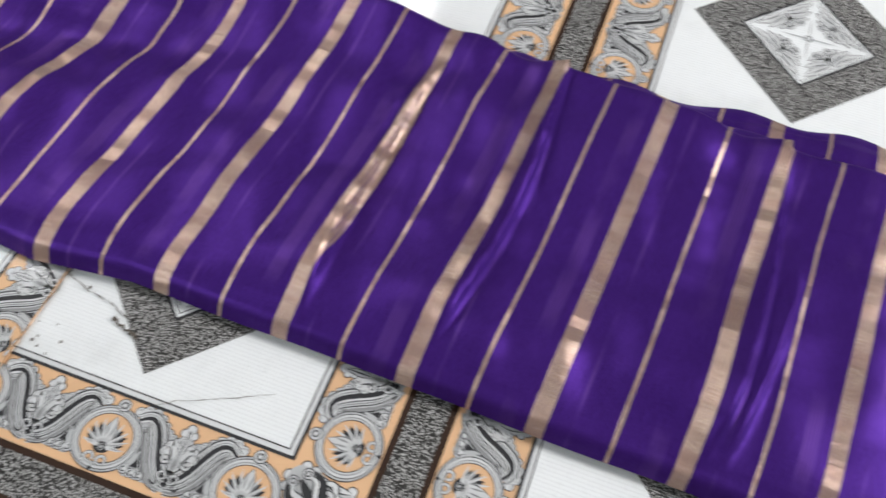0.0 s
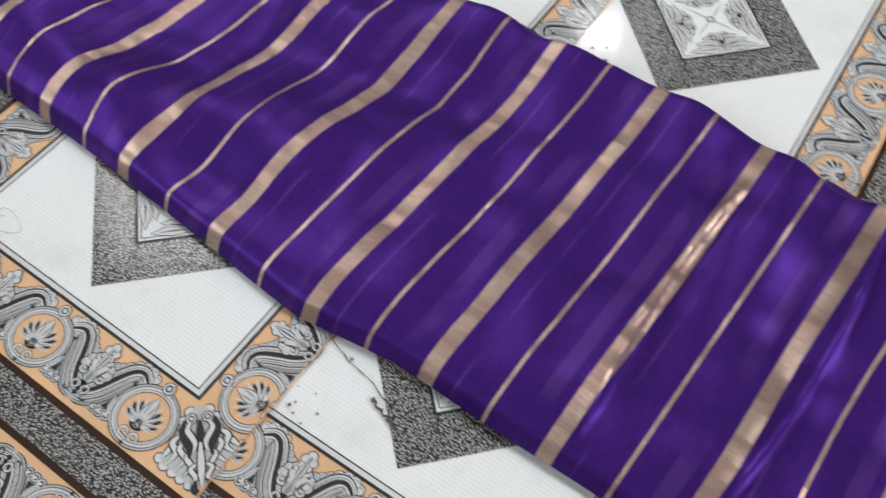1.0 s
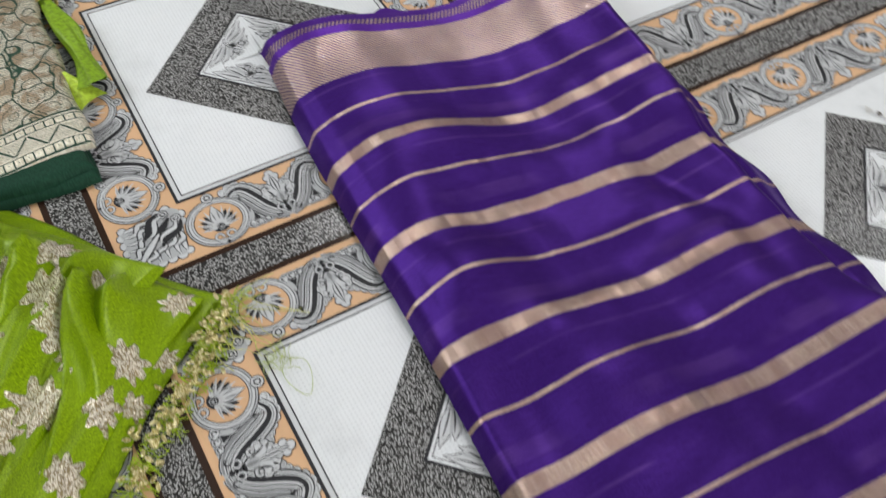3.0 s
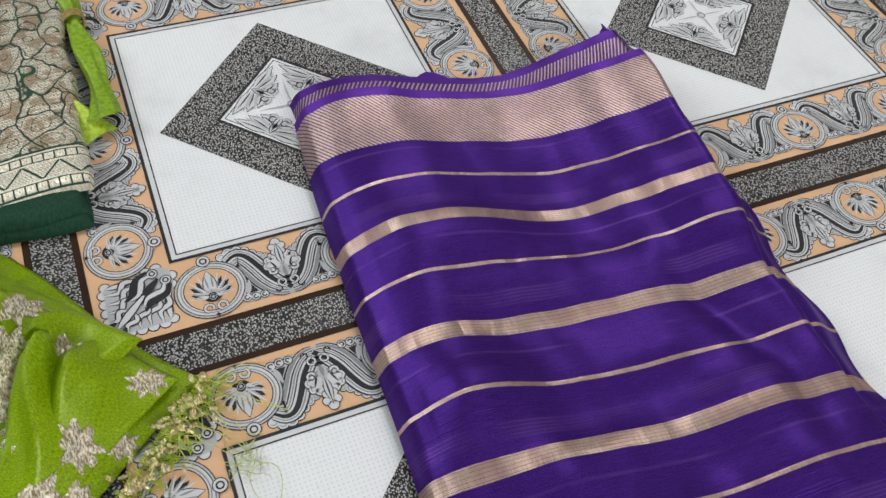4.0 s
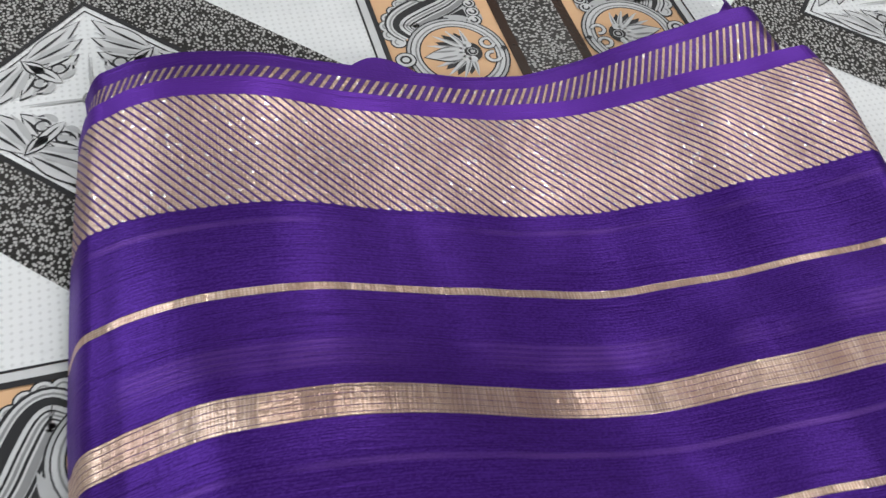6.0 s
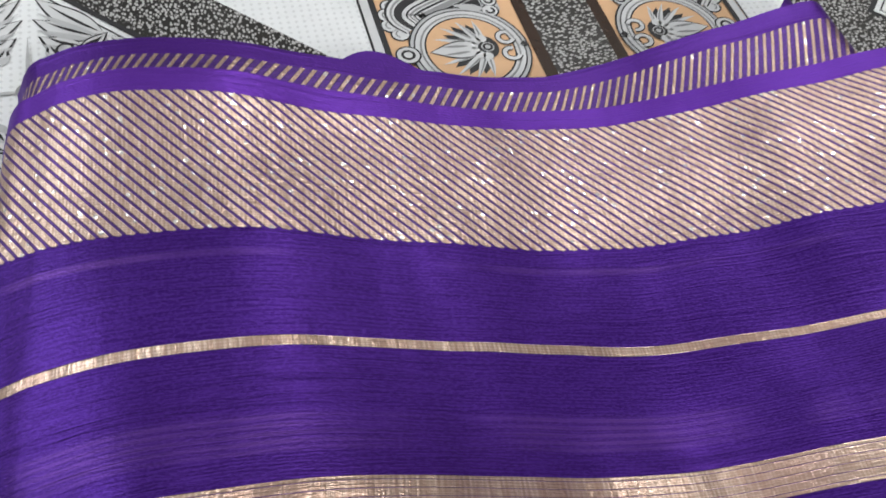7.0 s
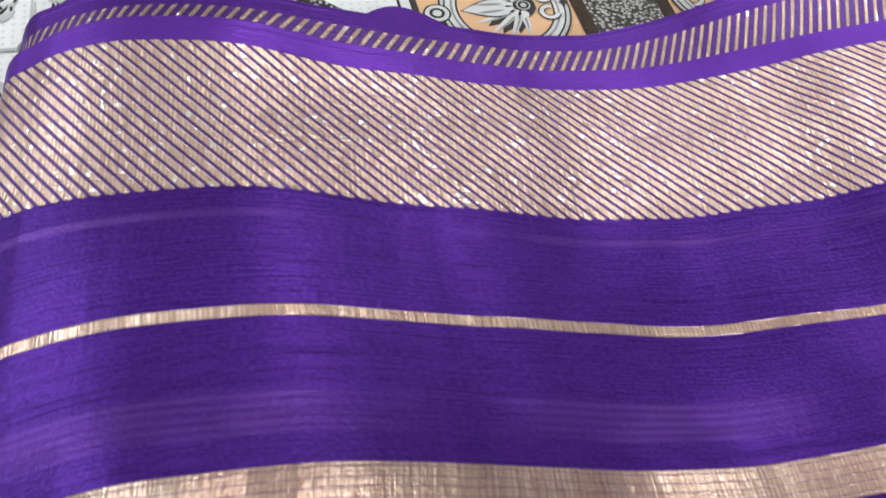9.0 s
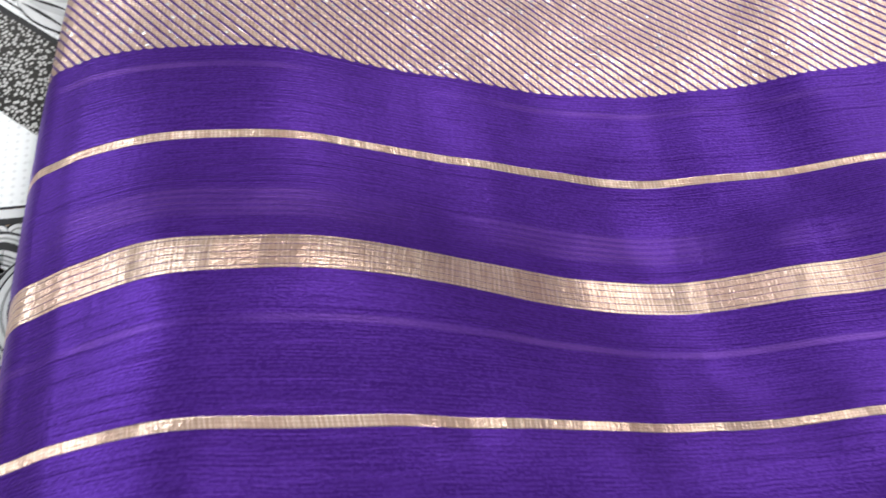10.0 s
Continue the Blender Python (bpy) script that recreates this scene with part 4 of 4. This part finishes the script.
fringe(1, 0.0, 0.06, 70, 0.026, THREAD, "loose lime threads")
fringe(2, 0.0, 0.30, 240, 0.026, THREAD, "loose lime threads")
fringe(3, 0.0, 0.05, 14, 0.065, THREAD_PALE, "long pale stray threads")


def tassel(q, out, seed):
    """A clump of small gold beads on the edge of the cloth."""
    rnd = random.Random(seed)
    bm = bmesh.new()
    base = Vector(LOWT) + GB * q + Vector((0.72, -0.69)) * out
    for _ in range(20):
        m = Matrix.Translation((base.x + rnd.gauss(0, 0.0060), base.y + rnd.gauss(0, 0.0060), rnd.uniform(0.004, 0.0115)))
        m = m @ Euler((rnd.uniform(-0.6, 0.6), rnd.uniform(-0.6, 0.6), rnd.uniform(0, 6.28))).to_matrix().to_4x4() @ Matrix.Diagonal((0.0036, 0.0018, 0.0012, 1))
        bmesh.ops.create_icosphere(bm, subdivisions=1, radius=1.0, matrix=m)
    return part("tassel", bm, BEADS, green, "clump of pale gold beads")


for k, (q, out) in enumerate(((0.014, 0.002), (0.030, 0.008), (0.042, 0.003), (0.058, 0.010), (0.075, 0.004), (0.095, 0.009), (0.115, 0.004), (0.14, 0.008), (0.165, 0.005))):
    tassel(q, out, 70 + k)

# ---- loose thread on the floor ----
loop = bmesh.new()
pts = []
for k in range(46):
    a = -0.9 + 2 * math.pi * 1.08 * k / 45
    pts.append(Vector((0.0165 + 0.0085 * math.cos(a) + 0.0018 * math.sin(2 * a), 0.2145 + 0.0155 * math.sin(a), 0.0032 + 0.0006 * math.sin(3 * a))))
tube(loop, pts, 0.00026, 5)
rnd = random.Random(9)
for _ in range(26):
    at = Vector((0.010 + rnd.gauss(0, 0.0035), 0.2345 + rnd.gauss(0, 0.0045), 0.0034))
    head = Vector((rnd.uniform(-1, 1), rnd.uniform(-1, 1), 0)).normalized()
    run = [at.copy()]
    for k in range(7):
        head = Matrix.Rotation(rnd.uniform(-0.8, 0.8), 3, 'Z') @ head
        at = at + head * 0.0020
        at.z = 0.0030 + rnd.uniform(0, 0.0016)
        run.append(at.copy())
    tube(loop, run, 0.00022, 4)
me = bpy.data.meshes.new("loose_thread")
loop.to_mesh(me)
loop.free()
me.materials.append(plain("loose_thread_lime", (0.50, 0.58, 0.20)))
tagged(new("loose_thread", me), "thin lime thread curled in a loop on the floor", "thread")


# ---- brocade saree ----
def brocade():
    """Dark green silk covered with woven gold rows, buds and paisleys; the map runs in metres from the hem."""
    n = Nodes("gold_brocade")
    sep = n.add("SeparateXYZ")
    uv = n.coords("UV")
    n.put(sep.inputs[0], uv)
    u, v = sep.outputs[0], sep.outputs[1]

    def tri(x, pitch):
        return n.math('ABSOLUTE', n.math('SUBTRACT', n.math('FRACT', n.math('ADD', n.math('DIVIDE', x, pitch), 50.0)), 0.5))

    def band(lo, hi):
        return n.math('MULTIPLY', n.math('GREATER_THAN', v, lo), n.math('LESS_THAN', v, hi))

    def line(at, half):
        return n.math('LESS_THAN', n.math('ABSOLUTE', n.math('SUBTRACT', v, at)), half)

    # woven rows: a line of small squares below and above a zigzag of leaves
    rows = None
    for at in (0.0062, 0.0338):
        up = n.math('ABSOLUTE', n.math('DIVIDE', n.math('SUBTRACT', v, at), 0.0078))
        far = n.math('MAXIMUM', tri(u, 0.0078), up)
        knob = n.math('MULTIPLY', n.math('LESS_THAN', far, 0.42), n.math('GREATER_THAN', far, 0.05))
        rows = knob if rows is None else n.math('MAXIMUM', rows, knob)
    for at in (0.0009, 0.0114, 0.0286, 0.0391):
        rows = n.math('MAXIMUM', rows, line(at, 0.0009))
    zig = n.math('ABSOLUTE', n.math('SUBTRACT', n.math('MULTIPLY', tri(u, 0.026), 2.0), n.math('DIVIDE', n.math('SUBTRACT', v, 0.0120), 0.0160)))
    zag = n.math('MULTIPLY', n.math('GREATER_THAN', zig, 0.08), band(0.0122, 0.0278))
    # the field: large petals parted by thin green outlines
    warp = n.add("VectorMath", operation='ADD')
    bend = n.add("VectorMath", operation='SCALE')
    n.put(bend.inputs[0], n.add_noise(uv, 34.0))
    bend.inputs["Scale"].default_value = 0.020
    n.put(warp.inputs[0], n.scaled(uv, (1.0, 0.72, 1.0)))
    n.put(warp.inputs[1], bend.outputs[0])
    petal = n.ramp(n.voronoi(warp.outputs[0], 46.0, 'DISTANCE_TO_EDGE'), 0.016, 0.040)
    vein = n.math('SUBTRACT', 1.0, n.ramp(tri(n.voronoi(warp.outputs[0], 46.0), 0.30), 0.44, 0.49))
    leaf = n.math('MULTIPLY', petal, vein)
    row = n.math('FLOOR', n.math('DIVIDE', v, 0.0042))
    rope = n.math('SUBTRACT', 1.0, n.math('MULTIPLY', n.ramp(tri(v, 0.0042), 0.40, 0.47), 0.55))
    lean = n.math('ADD', n.math('ADD', u, n.math('MULTIPLY', v, 1.1)), n.math('MULTIPLY', row, 0.0011))
    dash = n.math('SUBTRACT', 1.0, n.math('MULTIPLY', n.ramp(tri(lean, 0.0026), 0.33, 0.44), 0.75))
    stitch = n.math('MULTIPLY', rope, dash)
    field = n.math('MULTIPLY', n.math('MULTIPLY', n.math('GREATER_THAN', v, 0.0420), leaf), stitch)
    gold = n.math('MAXIMUM', n.math('MAXIMUM', rows, n.math('MULTIPLY', zag, dash)), field, clamp=True)
    thread = n.noise(n.scaled(uv, (1300.0, 260.0, 1.0)), 1.0, 2.0)
    tone = n.noise(uv, 70.0, 2.0)
    copper = n.math('MULTIPLY', n.ramp(tone, 0.45, 0.58), n.math('GREATER_THAN', v, 0.0420))
    col = n.mix(n.ramp(thread, 0.3, 0.7), (0.62, 0.55, 0.40), (0.96, 0.92, 0.80))
    col = n.mix(n.math('MULTIPLY', copper, 0.8), col, (0.46, 0.30, 0.17))
    green_ = n.mix(thread, (0.008, 0.036, 0.020), (0.022, 0.075, 0.045))
    n.bump(n.math('MULTIPLY', gold, n.math('ADD', n.math('MULTIPLY', thread, 1.4), 1.2)), 0.8, 0.0011)
    return n.done(n.mix(gold, green_, col), n.math('SUBTRACT', 0.44, n.math('MULTIPLY', gold, 0.12)), n.math('MULTIPLY', gold, 0.55), 0.35)


BROCADE = brocade()
brocade_saree = tagged(new("brocade_saree"), "folded dark green saree with a gold brocade border on the floor", "saree")
brocade_saree.location = (-0.006, 0.003, 0.0)


def slab(name, y0, y1, xr0, xr1, xl, z, thick, material, label, parent, v0, seed):
    """A folded pad of cloth with rounded, slightly wavy edges. Its right side runs from xr0 at y0 to xr1 at y1."""
    nu, nv = 70, 110
    verts, uvs = [], []
    for j in range(nv):
        b = (j / (nv - 1))
        y = y0 + (y1 - y0) * b ** 1.3
        xr = xr0 + (xr1 - xr0) * (y - y0) / (y1 - y0) + 0.0018 * math.sin(y * 70 + seed)
        for i in range(nu):
            a = (i / (nu - 1)) ** 1.4
            x = xr + (xl - xr) * a
            d = min(xr - x, y - y0) / 0.007
            roll = math.sqrt(max(0.0, 1 - (1 - min(1.0, d)) ** 2))
            wave = 0.0022 * noise.noise((x * 14, y * 12, seed)) + 0.0006 * noise.noise((x * 70, y * 60, seed))
            verts.append((x, y + 0.002 * math.sin(x * 60 + seed), z + (thick + wave) * roll))
            uvs.append((x, y - y0 + v0))
    return link(name, verts, grid_faces(nu, nv), material, parent, label, uvs, True)


slab("pad", 0.447, 0.95, -0.040, -0.026, -0.45, 0.0014, 0.014, FOREST, "folded dark green silk", brocade_saree, 0.0, 3.0)
slab("hem", 0.442, 0.50, -0.042, -0.036, -0.45, 0.0016, 0.0085, FOREST, "dark green rolled hem", brocade_saree, 0.0, 8.0)
slab("border_panel", 0.466, 0.95, -0.034, -0.018, -0.45, 0.0120, 0.0075, BROCADE, "gold woven border panel", brocade_saree, 0.0, 5.0)

# ---- twisted lime cloth beside the brocade ----
twist = bmesh.new()
sides, rows = 28, []
for k in range(60):
    s = k / 59
    y = 0.84 - s * 0.318
    x = -0.018 + 0.010 * s + 0.003 * math.sin(s * 9)
    r = 0.0085 + 0.0018 * math.sin(s * 26) - 0.0025 * math.exp(-((s - 0.62) / 0.03) ** 2) + 0.004 * max(0.0, s - 0.86) / 0.14
    row = []
    for i in range(sides):
        a = 2 * math.pi * i / sides + s * 3.0
        rr = r * (1 + 0.16 * math.sin(3 * a + s * 8) + 0.08 * math.sin(7 * a))
        flat = 1.0 - 0.35 * max(0.0, s - 0.8) / 0.2
        row.append(twist.verts.new((x + rr * math.cos(a - s * 3.0), y + 0.010 * max(0.0, s - 0.86) / 0.14 * math.sin(a), max(0.0026, 0.0105 + rr * flat * math.sin(a - s * 3.0)))))
    rows.append(row)
for a, b in zip(rows, rows[1:]):
    for i in range(sides):
        j = (i + 1) % sides
        twist.faces.new((a[i], a[j], b[j], b[i]))
twist.faces.new(rows[0][::-1])
for f in twist.faces:
    f.smooth = True
lime_roll = tagged(new("lime_roll"), "twisted roll of lime green cloth with an open end", "cloth")
lime_roll.location = (-0.013, 0.020, 0.0)
part("roll", twist, plain("lime_roll_cloth", (0.24, 0.40, 0.015), 0.45), lime_roll, "twisted lime cloth")
flap = bmesh.new()
cols = []
for k in range(9):
    s = k / 8
    cols.append([flap.verts.new((-0.030 + 0.026 * s * (0.35 + 0.65 * t) + 0.004 * t, 0.538 - 0.036 * t + 0.010 * s * t, 0.012 + 0.006 * math.sin(3.1 * s) * (1 - 0.4 * t) - 0.008 * t)) for t in [i / 8 for i in range(9)]])
for a, b in zip(cols, cols[1:]):
    for i in range(8):
        flap.faces.new((a[i], b[i], b[i + 1], a[i + 1]))
for f in flap.faces:
    f.smooth = True
part("flap", flap, plain("lime_flap_satin", (0.50, 0.68, 0.06), 0.35), lime_roll, "bright lime satin flap")
tie = bmesh.new()
for dz in range(3):
    tube(tie, [Vector((-0.014 + 0.0098 * math.cos(a), 0.640 + dz * 0.0026 + 0.002 * math.sin(a * 2), 0.0105 + 0.0088 * math.sin(a))) for a in [2 * math.pi * k / 20 for k in range(21)]], 0.0012, 5)
part("tie", tie, plain("tie_cord", (0.36, 0.26, 0.08), 0.5), lime_roll, "brown cord tied round it")


# ---- ceiling lamp ----
# Assumed fitting for the overhead lamp; it stays out of view.
lamp_body = tagged(new("ceiling_light"), "assumed white flat ceiling light with a pale diffuser", "light")
body = box_bm(1.00, 1.80, 1.71, 2.27, 2.64, 2.70)
bmesh.ops.bevel(body, geom=body.edges[:], offset=0.008, segments=2, affect='EDGES')
part("housing", body, plain("lamp_white", (0.8, 0.8, 0.8), 0.4), lamp_body, "white housing")
